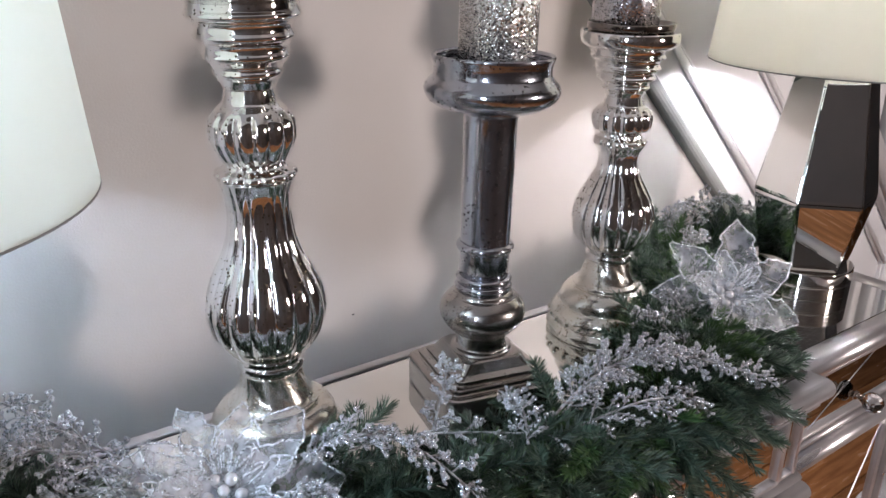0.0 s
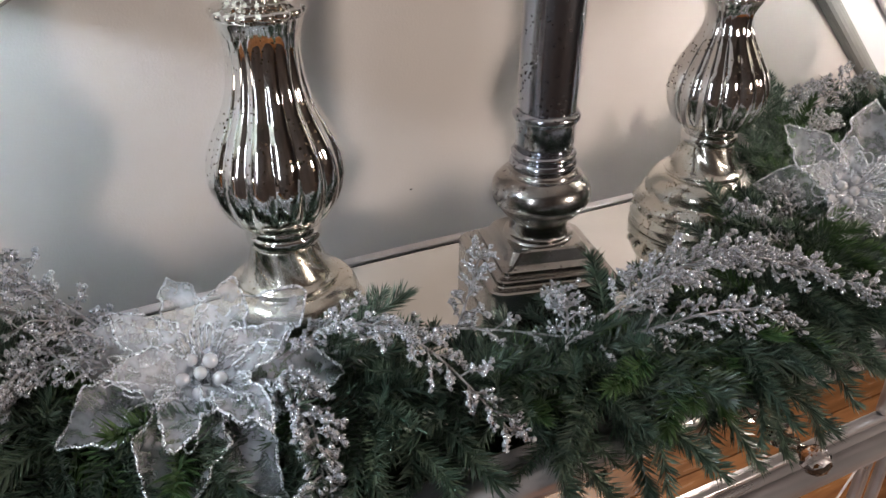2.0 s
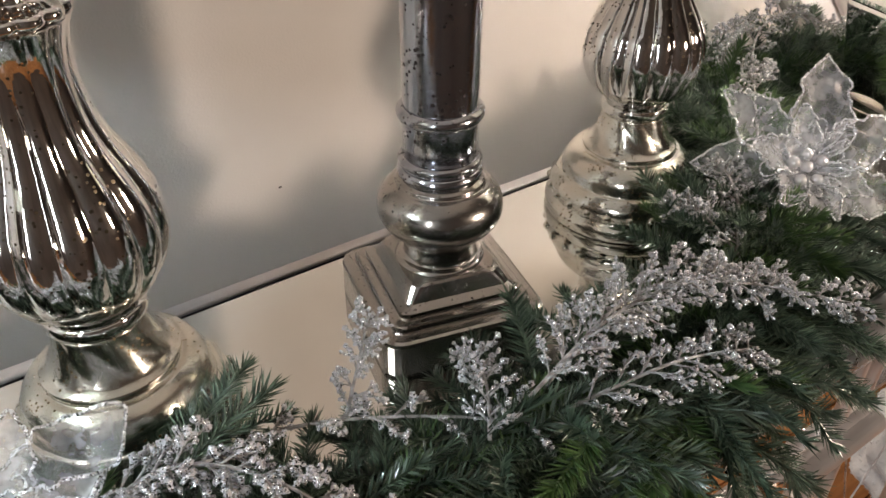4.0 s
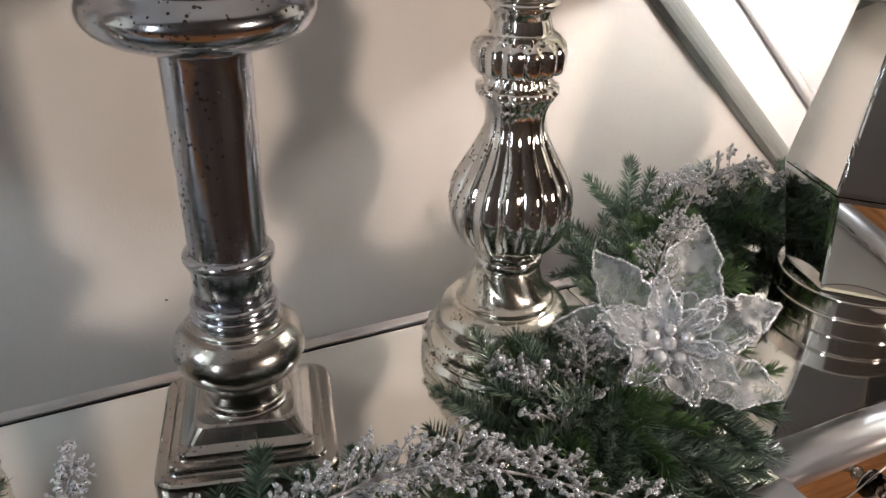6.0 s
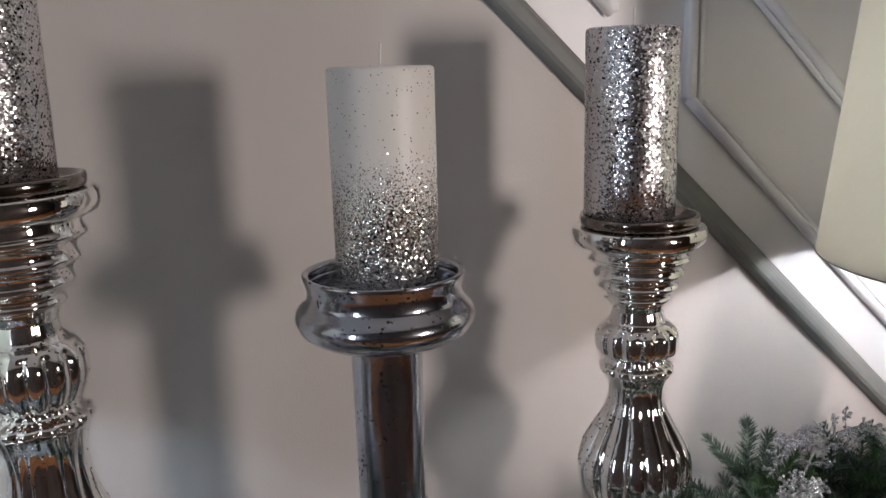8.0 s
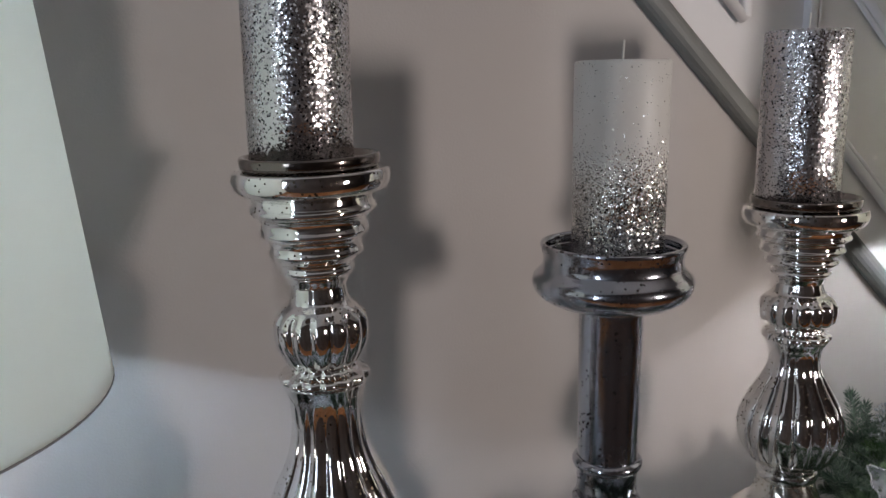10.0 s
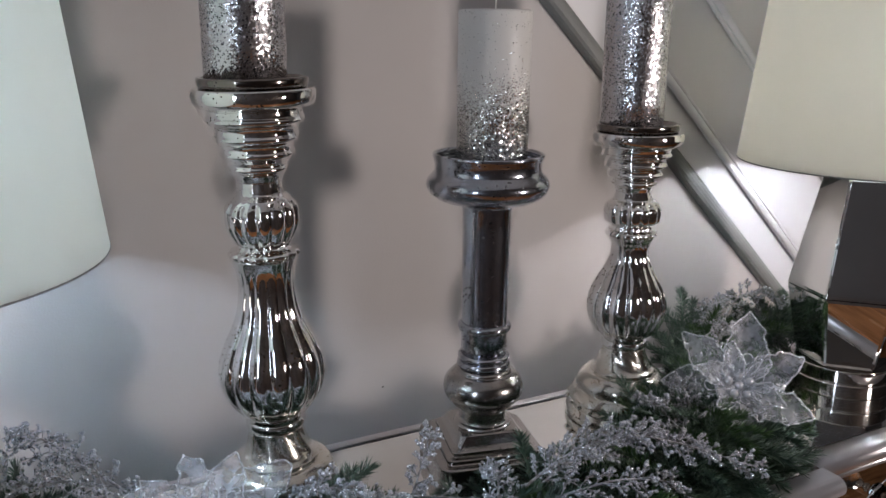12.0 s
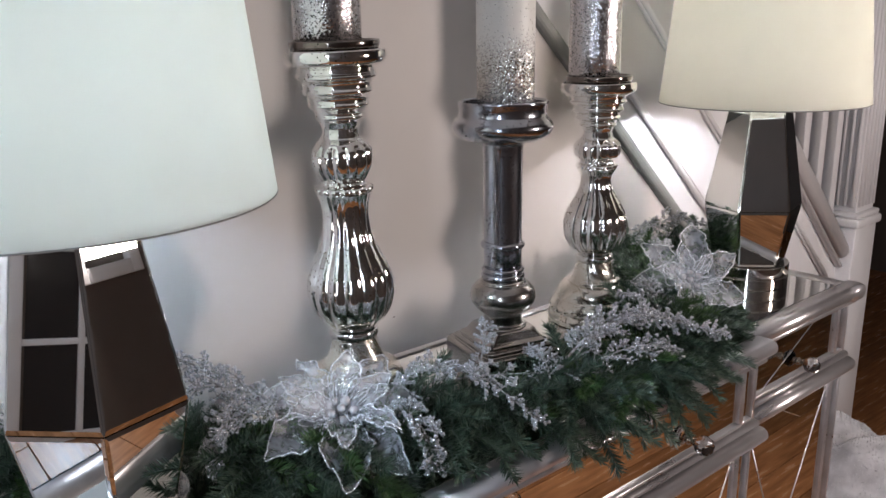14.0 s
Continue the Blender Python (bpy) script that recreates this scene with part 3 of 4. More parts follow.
for s in (-1, 1):
    xe = s * SIDE_OUT
    part("side_mirror", box(min(xe, xe + s * 0.005), max(xe, xe + s * 0.005), Y_SIDE + 0.02, Y_BACK - 0.01, 0.14, TOP - 0.03, 0.002, 1), M_MIRROR, sideboard, smooth=False)
    prof = nose(0, 0, 0.0115, 0.042)
    bm = bmesh.new()
    ra = [bm.verts.new((xe + s * (0.012 - y), Y_SIDE - 0.019, TOP + 0.0005 + z)) for y, z in prof]
    rb = [bm.verts.new((xe + s * (0.012 - y), Y_BACK, TOP + 0.0005 + z)) for y, z in prof]
    for k in range(len(prof)):
        bm.faces.new((ra[k], ra[(k + 1) % len(prof)], rb[(k + 1) % len(prof)], rb[k]))
    bm.faces.new(ra)
    bm.faces.new(rb)
    bmesh.ops.recalc_face_normals(bm, faces=bm.faces[:])
    part("top_moulding", bm, M_SILVER, sideboard)
    for y in (Y_SIDE + 0.03, Y_BACK - 0.03):
        part("foot", lathe(smooth_profile([(0.014, 0.0), (0.018, 0.02), (0.022, 0.06), (0.026, 0.10)], 3), 16), M_SILVER, sideboard, at=pose(xe - s * 0.035, y, 0))
for s in (-1, 1):
    part("foot", lathe(smooth_profile([(0.014, 0.0), (0.018, 0.02), (0.022, 0.06), (0.026, 0.10)], 3), 16), M_SILVER, sideboard, at=pose(s * (SIDE_IN - 0.03), Y_MID + 0.03, 0))


# ---- mirrored table lamps ----
def table_lamp(place, turn, shade_mat, label):
    lamp = thing("table_lamp", (place[0], place[1], TOP), 0, label, "lamp", "mirrored lamps at the sideboard's ends")
    part("lamp_foot", lathe([(0.0660, 0.0), (0.0667, 0.0003), (0.0670, 0.0010), (0.0670, 0.0020), (0.0670, 0.0170), (0.0670, 0.0178), (0.0667, 0.0184), (0.0655, 0.0186), (0.0655, 0.0204), (0.0667, 0.0206), (0.0670, 0.0212), (0.0670, 0.0220), (0.0670, 0.0365), (0.0670, 0.0373), (0.0667, 0.0381), (0.0660, 0.0385), (0.0650, 0.0385), (0.03, 0.0385)], 96), M_CHROME, lamp, "round polished chrome foot")
    body = [(0.060, 0.0385), (0.081, 0.137), (0.047, 0.322)]
    rings = []
    for r, z in body:
        rings.append([Vector((r * math.cos(radians(turn + 60 * k)), r * math.sin(radians(turn + 60 * k)), z)) for k in range(6)])
    core = bmesh.new()
    cr = [[core.verts.new(Vector((v.x * 0.97, v.y * 0.97, v.z))) for v in ring] for ring in rings]
    for lo, hi in zip(cr, cr[1:]):
        for k in range(6):
            core.faces.new((lo[k], lo[(k + 1) % 6], hi[(k + 1) % 6], hi[k]))
    core.faces.new(list(reversed(cr[0])))
    core.faces.new(cr[-1])
    part("lamp_core", core, M_MIRROR_EDGE, lamp, smooth=False)
    # each facet is a bevelled mirror plate
    for lo, hi in zip(rings, rings[1:]):
        for k in range(6):
            q = [lo[k], lo[(k + 1) % 6], hi[(k + 1) % 6], hi[k]]
            c = sum(q, Vector()) / 4
            nrm = (q[1] - q[0]).cross(q[3] - q[0]).normalized()
            bm = bmesh.new()
            back = [bm.verts.new(c + (p - c) * 0.992 - nrm * 0.0012) for p in q]
            edge = [bm.verts.new(c + (p - c) * 0.992) for p in q]
            inner = [bm.verts.new(p + (c - p).normalized() * 0.0055 + nrm * 0.0009) for p in q]
            for j in range(4):
                bm.faces.new((back[j], back[(j + 1) % 4], edge[(j + 1) % 4], edge[j]))
                bm.faces.new((edge[j], edge[(j + 1) % 4], inner[(j + 1) % 4], inner[j]))
            bm.faces.new(inner)
            bm.faces.new(list(reversed(back)))
            part("mirror_facet", bm, M_MIRROR, lamp, smooth=False)
    part("lamp_neck", lathe([(0.020, 0.322), (0.020, 0.326), (0.011, 0.328), (0.011, 0.345), (0.016, 0.347), (0.016, 0.375), (0.012, 0.38)], 32), M_CHROME, lamp)
    part("bulb", lathe(smooth_profile([(0.012, 0.378), (0.018, 0.392), (0.029, 0.415), (0.026, 0.437), (0.012, 0.449), (0.001, 0.451)], 4), 24, caps=False), M_BULB, lamp, "lit white bulb")
    z0, z1, r0, r1 = 0.3105, 0.575, 0.1655, 0.139
    wall_, n = [], 24
    for k in range(n + 1):
        wall_.append((r0 + (r1 - r0) * k / n, z0 + (z1 - z0) * k / n))
    bm = lathe(wall_ + [(r1 - 0.0015, z1)] + [(r - 0.0015, z) for r, z in reversed(wall_)] + [wall_[0]], 96, caps=False)
    shade = part("shade", bm, shade_mat, lamp, "tapered cream linen drum shade")
    ring = [((r0 - 0.0007) * math.cos(2 * math.pi * k / 72), (r0 - 0.0007) * math.sin(2 * math.pi * k / 72), z0) for k in range(73)]
    part("rim", tube(ring, 0.0011, 6), M_TRIM, shade)
    spider = bmesh.new()
    for a in (0, 120, 240):
        tube([(0.012 * math.cos(radians(a)), 0.012 * math.sin(radians(a)), 0.55), ((r1 - 0.003) * math.cos(radians(a)), (r1 - 0.003) * math.sin(radians(a)), 0.556)], 0.0015, 5, spider)
    part("spider", spider, M_CHROME, shade)
    return lamp


table_lamp(LAMP_R, 14.5, M_SHADE, "mirrored faceted lamp with a lit cream drum shade")
table_lamp(LAMP_L, 16.0, M_SHADE_COOL, "mirrored faceted lamp with a lit cool-white drum shade")


# ---- candle holders ----
def tilted(ob, lean):
    """Leans a standing thing a little along x."""
    ob.matrix_world = ob.matrix_world @ pose(0, 0, 0, 0, lean, 0)
    return ob


def fluted_holder(place, lean, bulb_rows, waist, collar, upper, throat, cup, rings, label):
    """waist, collar, upper, throat and cup are (radius, height) pairs; rings are the ridges of the cone below the cup."""
    ob = thing("candle_holder", (place[0], place[1], TOP), 0, label, "candle holder", "mercury glass candle holders")
    (rw, zw), (rc, zc), (ru, zu), (rt, zt), (rk, zk) = waist, collar, upper, throat, cup
    # flared neck over a stepped domed foot with a beaded ridge
    foot = [(0.0655, 0.0), (0.0688, 0.003), (0.0685, 0.010), (0.0660, 0.014), (0.0640, 0.018), (0.0655, 0.024), (0.0640, 0.030), (0.0595, 0.037), (0.0570, 0.0385), (0.0560, 0.042), (0.0545, 0.049), (0.0500, 0.056), (0.0440, 0.0605), (0.0400, 0.0615), (0.0395, 0.0650), (0.0350, 0.0690), (0.0305, 0.078), (0.0275, 0.088), (0.0262, zw - 0.007)]
    part("foot", lathe(smooth_profile(foot, 5), 160, 10, lambda z: 0.030 * max(0.0, min(1.0, (z - 0.066) / 0.01)) + 0.012 * max(0.0, min(1.0, (0.058 - z) / 0.02)) * max(0.0, min(1.0, (z - 0.030) / 0.006)), twist=26.0), M_MERC_BASE, ob, "speckled stepped glass foot with a swirled dome")
    bead = None
    for k in range(22):
        a = 2 * math.pi * k / 22
        if bead is None:
            bm = bmesh.new()
            bmesh.ops.create_icosphere(bm, subdivisions=2, radius=0.0040)
            bead = mesh_of(bm, M_MERC_BASE, True, "bead")
        part("bead", bead, None, ob, at=Matrix.Translation((0.0648 * math.cos(a), 0.0648 * math.sin(a), 0.0225)))
    part("waist_ring", lathe(smooth_profile([(rw * 0.86, zw - 0.007), (rw * 0.97, zw - 0.0045), (rw, zw - 0.001), (rw * 0.97, zw + 0.003), (rw * 0.84, zw + 0.0055), (rw * 0.80, zw + 0.008)], 5), 72), M_MERC, ob)

    def depth(z):
        return 0.066 * max(0.0, min(1.0, (z - zw - 0.006) / 0.022)) * max(0.30, min(1.0, (zc - z) / 0.05))
    part("bulb", lathe(smooth_profile(bulb_rows, 6), 240, 15, depth), M_MERC, ob, "fluted silvered glass bulb")
    part("collar", lathe(smooth_profile([(rc * 0.90, zc - 0.005), (rc * 0.99, zc - 0.0022), (rc, zc + 0.0002), (rc * 0.95, zc + 0.0026), (rc * 0.80, zc + 0.0042), (ru * 0.70, zc + 0.0062), (ru * 0.68, zc + 0.0085)], 4), 240, 15, lambda z: 0.075), M_MERC, ob, "scalloped glass collar")
    h = zt - zu
    part("upper_bulb", lathe(smooth_profile([(ru * 0.66, zc + 0.0075), (ru * 0.78, zc + 0.0115), (ru * 0.95, zu - 0.010), (ru, zu - 0.001), (ru * 0.97, zu + 0.28 * h), (ru * 0.82, zu + 0.50 * h), (ru * 0.74, zu + 0.58 * h), (ru * 0.69, zu + 0.62 * h), (rt * 1.10, zu + 0.72 * h), (rt, zt)], 5), 216, 14, lambda z: 0.085 if z < zu + 0.45 * h else 0.015), M_MERC, ob)
    # ringed cone under the cup
    rows = [(rt, zt - 0.001)]
    for k, (r, z) in enumerate(rings):
        step = (rings[k + 1][1] - z if k + 1 < len(rings) else z - rings[k - 1][1])
        rows += [(r * 0.86, z - step * 0.42), (r * 0.97, z - step * 0.18), (r, z), (r * 0.955, z + step * 0.24)]
    rows += [(rk * 0.76, zk - 0.0115)]
    part("ringed_cone", lathe(smooth_profile(rows, 4), 90), M_MERC, ob)
    part("cup", lathe(smooth_profile([(rk * 0.74, zk - 0.012), (rk * 0.88, zk - 0.0095), (rk * 0.965, zk - 0.0065), (rk, zk - 0.001), (rk * 0.992, zk + 0.0045), (rk * 0.955, zk + 0.0070), (rk * 0.80, zk + 0.0072)], 5), 90), M_MERC, ob)
    rp, zp = rk * 0.885, zk + 0.0165
    part("candle_plate", lathe([(rp * 0.96, zk + 0.0072), (rp * 0.985, zk + 0.0092), (rp, zk + 0.0105), (rp * 1.005, zp - 0.002), (rp * 0.99, zp), (rp * 0.92, zp), (rp * 0.90, zp - 0.004), (0.002, zp - 0.004)], 90), M_MERC_CUP, ob, "dark speckled glass plate")
    return tilted(ob, lean)


P_L, P_M, P_R = (0.664, -0.105), (0.8895, -0.118), (1.113, -0.087)
fluted_holder(P_L, -1.2, [(0.0235, 0.108), (0.0300, 0.1115), (0.0395, 0.121), (0.0465, 0.133), (0.0502, 0.147), (0.0505, 0.157), (0.0480, 0.171), (0.0415, 0.187), (0.0345, 0.201), (0.0292, 0.216), (0.0266, 0.232), (0.0262, 0.244), (0.0275, 0.255), (0.0305, 0.2645), (0.0318, 0.267)],
              (0.0290, 0.102), (0.0332, 0.271), (0.0342, 0.304), (0.0192, 0.338), (0.0545, 0.413), ((0.0268, 0.350), (0.0335, 0.363), (0.0385, 0.3775), (0.0440, 0.393)), "tall fluted mercury-glass candle holder holding a silver glitter candle")
fluted_holder(P_R, -0.4, [(0.0230, 0.106), (0.0300, 0.1095), (0.0395, 0.118), (0.0455, 0.129), (0.0486, 0.142), (0.0487, 0.151), (0.0455, 0.166), (0.0390, 0.179), (0.0315, 0.192), (0.0255, 0.204), (0.0230, 0.215), (0.0240, 0.225), (0.0285, 0.233), (0.0298, 0.2355)],
              (0.0283, 0.100), (0.0312, 0.239), (0.0345, 0.2635), (0.0205, 0.290), (0.0540, 0.353), ((0.0270, 0.300), (0.0325, 0.3105), (0.0370, 0.3215), (0.0412, 0.3335)), "shorter fluted mercury-glass candle holder with a swirled foot")


def pillar_holder(place, turn, lean):
    ob = thing("candle_holder", (place[0], place[1], TOP), turn, "smoked mercury-glass column candle holder on a square base", "candle holder", "mercury glass candle holders")

    def round_square(half, cut, n=5):
        pts = []
        for q in range(4):
            cx, cy = ((1, -1), (1, 1), (-1, 1), (-1, -1))[q]
            for k in range(n + 1):
                a = math.pi / 2 * (q - 1 + k / n)
                pts.append((cx * (half - cut) + cut * math.cos(a), cy * (half - cut) + cut * math.sin(a)))
        return pts
    bm = bmesh.new()
    rings = []
    for half, cut, z in ((0.0590, 0.014, 0.0), (0.0605, 0.015, 0.0025), (0.0605, 0.015, 0.0265), (0.0598, 0.015, 0.0290), (0.0580, 0.014, 0.0302), (0.0520, 0.009, 0.0308), (0.0510, 0.008, 0.0318), (0.0506, 0.008, 0.0350), (0.0495, 0.008, 0.0362), (0.0450, 0.006, 0.0368), (0.0442, 0.006, 0.0378), (0.0438, 0.006, 0.0405), (0.0425, 0.006, 0.0415), (0.0385, 0.006, 0.0440), (0.0340, 0.010, 0.0535), (0.0325, 0.014, 0.0550)):
        rings.append([bm.verts.new((x, y, z)) for x, y in round_square(half, cut)])
    n = len(rings[0])
    for lo, hi in zip(rings, rings[1:]):
        for k in range(n):
            bm.faces.new((lo[k], lo[(k + 1) % n], hi[(k + 1) % n], hi[k]))
    bm.faces.new(list(reversed(rings[0])))
    bm.faces.new(rings[-1])
    part("base", bm, M_SMOKE_LOW, ob, "stepped square glass base with rounded corners", smooth=False)
    part("lower_bulb", lathe(smooth_profile([(0.0320, 0.0545), (0.0300, 0.0570), (0.0262, 0.0590), (0.0255, 0.066), (0.0262, 0.0735), (0.0340, 0.0785), (0.0415, 0.088), (0.0436, 0.097), (0.0415, 0.106), (0.0350, 0.1135), (0.0310, 0.1155), (0.0300, 0.118), (0.0265, 0.1205)], 6), 90), M_SMOKE_LOW, ob, "round frosted glass bulb")
    part("ring", lathe(smooth_profile([(0.0245, 0.1195), (0.0282, 0.1215), (0.0290, 0.1245), (0.0275, 0.1275), (0.0258, 0.1285), (0.0275, 0.1305), (0.0282, 0.133), (0.0265, 0.1352), (0.0245, 0.136)], 5), 80), M_SMOKE, ob, "polished double glass ring")
    part("shaft", lathe([(0.0250, 0.119), (0.0250, 0.165), (0.0246, 0.17), (0.0250, 0.22), (0.0255, 0.270), (0.0258, 0.292), (0.0268, 0.296), (0.0262, 0.302)], 90), M_SMOKE, ob, "straight smoked glass shaft")
    part("ring", lathe(smooth_profile([(0.0245, 0.1605), (0.0272, 0.1620), (0.0288, 0.1650), (0.0285, 0.1680), (0.0262, 0.1705), (0.0245, 0.171)], 5), 80), M_SMOKE, ob)
    part("cup", lathe(smooth_profile([(0.0255, 0.2945), (0.0280, 0.2975), (0.0320, 0.2995), (0.0480, 0.3030), (0.0590, 0.3095), (0.0634, 0.3180), (0.0622, 0.3245), (0.0575, 0.3300), (0.0552, 0.3335), (0.0550, 0.3400), (0.0562, 0.3450), (0.0572, 0.3490), (0.0562, 0.3510), (0.0535, 0.3505), (0.0520, 0.348), (0.0515, 0.340), (0.002, 0.339)], 6), 96), M_SMOKE, ob, "turned smoked glass cup")
    return tilted(ob, lean)


pillar_holder(P_M, -14, 0.0)


def candle(place, z, r, h, material, label, wick):
    ob = thing("pillar_candle", (place[0], place[1], z), 0, label, "candle", "pillar candles")
    part("wax", lathe([(r - 0.0015, 0.0), (r, 0.0015), (r, h * 0.25), (r, h * 0.5), (r, h * 0.75), (r, h - 0.0025), (r - 0.0008, h - 0.0007), (r - 0.0025, h), (r * 0.5, h - 0.0012), (0.003, h - 0.002)], 80), material, ob)
    if wick:
        part("wick", tube([(0, 0, h - 0.002), (0.0004, 0, h + 0.006), (0.001, 0.0004, h + 0.015)], 0.0009, 6), M_WICK, ob, "white cotton wick")
    return ob


candle((0.6505, -0.100), TOP + 0.4257, 0.0360, 0.150, M_WAX_FULL, "silver glitter pillar candle on the tall holder", True)
candle((0.8925, -0.1195), TOP + 0.3393, 0.0362, 0.1510, M_WAX_FADE, "white pillar candle with silver glitter fading upward", True)
candle((1.1025, -0.0845), TOP + 0.3657, 0.0364, 0.150, M_WAX_FULL, "silver glitter pillar candle on the shorter holder", True)


# ---- pine garland ----
RNG = random.Random(7)


def bez(points, t):
    """A point on the smooth line through points, t from 0 to 1."""
    n = len(points) - 1
    k = min(int(t * n), n - 1)
    f = t * n - k
    p = [Vector(points[max(0, min(n, k + j))]) for j in (-1, 0, 1, 2)]
    return 0.5 * (2 * p[1] + (p[2] - p[0]) * f + (2 * p[0] - 5 * p[1] + 4 * p[2] - p[3]) * f * f + (3 * p[1] - p[0] - 3 * p[2] + p[3]) * f ** 3)


def sprig_mesh(seed, length, needle, count, material):
    """A fir sprig along +x: a thin stem, side twigs and soft pointed needles."""
    rng = random.Random(seed)
    verts, faces = [], []

    def spike(p, d, ln, r):
        u = d.orthogonal().normalized()
        v = d.cross(u)
        bend = Vector((rng.uniform(-1, 1), rng.uniform(-1, 1), rng.uniform(-1, 1))) * ln * 0.05
        base = len(verts)
        for w in (0.0, 0.55):
            c = p + d * ln * w + bend * w * w
            rr = r * (0.8 if w == 0 else 1.0)
            for k in range(3):
                a = 2.1 * k
                verts.append(c + rr * (math.cos(a) * u + math.sin(a) * v))
        verts.append(p + d * ln + bend)
        for k in range(3):
            j = (k + 1) % 3
            faces.append((base + k, base + j, base + 3 + j, base + 3 + k))
            faces.append((base + 3 + k, base + 3 + j, base + 6))

    def twig(p0, p1, sag, n, needle_len):
        p0, p1 = Vector(p0), Vector(p1)
        axis = (p1 - p0).normalized()
        side = axis.cross(Vector((0, 0, 1))).normalized()
        up = side.cross(axis)
        ln = (p1 - p0).length
        def at(t):
            return p0 + (p1 - p0) * t + up * (-sag * ln * t * t + 0.05 * ln * math.sin(3.1 * t))
        segs = 5
        for k in range(segs):
            a, b = at(k / segs), at((k + 1) / segs)
            spike(a - (b - a) * 0.2, (b - a).normalized(), (b - a).length * 2.2, 0.0013)
        for k in range(n):
            t = (k + rng.random()) / n
            ang = rng.uniform(0, 6.283) if rng.random() < 0.6 else rng.choice((0.0, math.pi)) + rng.gauss(0, 0.5)
            d = (side * math.cos(ang) + up * math.sin(ang) * 0.8 + up * 0.15).normalized()
            lean = 0.60 + 0.65 * t + rng.uniform(-0.15, 0.25)
            spike(at(t), (d + axis * lean).normalized(), needle_len * rng.uniform(0.72, 1.12) * (1 - 0.25 * t), rng.uniform(0.00050, 0.00078))
        for k in range(7):
            d = (axis + side * rng.uniform(-0.5, 0.5) + up * rng.uniform(-0.4, 0.5)).normalized()
            spike(at(1.0), d, needle_len * 0.7, 0.0008)

    twig((0, 0, 0), (length, 0, 0), 0.07, count, needle)
    for s in (-1, 1):
        t0 = rng.uniform(0.12, 0.3)
        twig((length * t0, 0, 0), (length * (t0 + 0.42), s * length * rng.uniform(0.30, 0.42), length * 0.04), 0.2, int(count * 0.5), needle * 0.88)
    me = bpy.data.meshes.new("sprig")
    me.from_pydata([tuple(v) for v in verts], [], faces)
    me.materials.append(material)
    return me


SPRIGS = [sprig_mesh(20 + k, 0.105 + 0.012 * (k % 3), 0.0235, 245, M_NEEDLE) for k in range(6)]
SPRIGS_LIGHT = [sprig_mesh(60 + k, 0.075, 0.0205, 190, M_NEEDLE_LIGHT) for k in range(2)]

GARLAND = [(0.26, -0.02, TOP + 0.028), (0.40, -0.045, TOP + 0.030), (0.475, -0.155, TOP + 0.034), (0.60, -0.225, TOP + 0.036), (0.76, -0.268, TOP + 0.036), (0.92, -0.285, TOP + 0.034), (1.06, -0.250, TOP + 0.034), (1.17, -0.175, TOP + 0.038), (1.27, -0.065, TOP + 0.036), (1.40, -0.015, TOP + 0.034), (1.54, -0.020, TOP + 0.026)]
garland = thing("pine_garland", (0, 0, 0), label="dark green artificial pine garland lying along the mirrored top", category="garland")
part("stem", tube([bez(GARLAND, k / 60) for k in range(61)], 0.0055, 8), M_BARK, garland, "brown wired stem")


def add_sprig(base, tip, mesh, roll=0.0, wide=1.0):
    base, tip = Vector(base), Vector(tip)
    d = tip - base
    q = d.to_track_quat("X", "Z") @ Euler((radians(roll), 0, 0)).to_quaternion()
    s = d.length / max(v.co.x for v in mesh.vertices)
    part("sprig", mesh, None, garland, at=Matrix.LocRotScale(base, q, (s, wide * max(s, 0.86), wide * max(s, 0.86))))


def clear_of_things(p):
    """Whether a sprig's tip stays clear of the holders and lamps."""
    for (x, y), r in ((P_L, 0.072), (P_M, 0.072), (P_R, 0.076), (LAMP_R, 0.078), (LAMP_L, 0.078)):
        if (p.x - x) ** 2 + (p.y - y) ** 2 < r * r:
            return False
    for f in ((1.195, -0.215, 0.935), (0.573, -0.215, 0.950)):
        if (p - Vector(f)).length < 0.062:
            return False
    return True


N_SPRIGS = 265
for k in range(N_SPRIGS):
    t = (k + RNG.random()) / N_SPRIGS
    c = bez(GARLAND, t)
    ahead = (bez(GARLAND, min(1, t + 0.01)) - bez(GARLAND, max(0, t - 0.01))).normalized()
    out = Vector((ahead.y, -ahead.x, 0)).normalized()           # to the room's side
    for attempt in range(8):
        way = RNG.choice((-1, 1)) * RNG.uniform(0.2, 1.0)
        across = RNG.uniform(-0.75, 1.0)
        lift = RNG.uniform(-0.12, 0.25) if abs(across) > 0.45 else RNG.uniform(0.0, 0.32)
        d = (ahead * way + out * across + Vector((0, 0, lift))).normalized()
        ln = RNG.uniform(0.080, 0.125) * (0.78 if across < 0 else 1.0)
        tip = c + d * ln
        tip.z = min(tip.z, TOP + RNG.uniform(0.035, 0.058))
        over = tip.y < -0.335
        if tip.z < TOP + 0.008 and not over:
            tip.z = TOP + RNG.uniform(0.008, 0.02)
        if over:
            tip.y = max(tip.y, -0.362 if c.x < 0.98 else -0.342)
            tip.z = max(TOP + 0.004, min(tip.z, TOP + 0.03))
        if tip.y > 0.07:
            tip.y = 0.07
        if clear_of_things(tip) and clear_of_things((c + tip) / 2):
            break
    else:
        continue
    light = 0.12 if c.x < 1.05 else 0.25
    add_sprig(c - d * 0.012, tip, RNG.choice(SPRIGS_LIGHT) if RNG.random() < light else RNG.choice(SPRIGS), RNG.uniform(-60, 60))

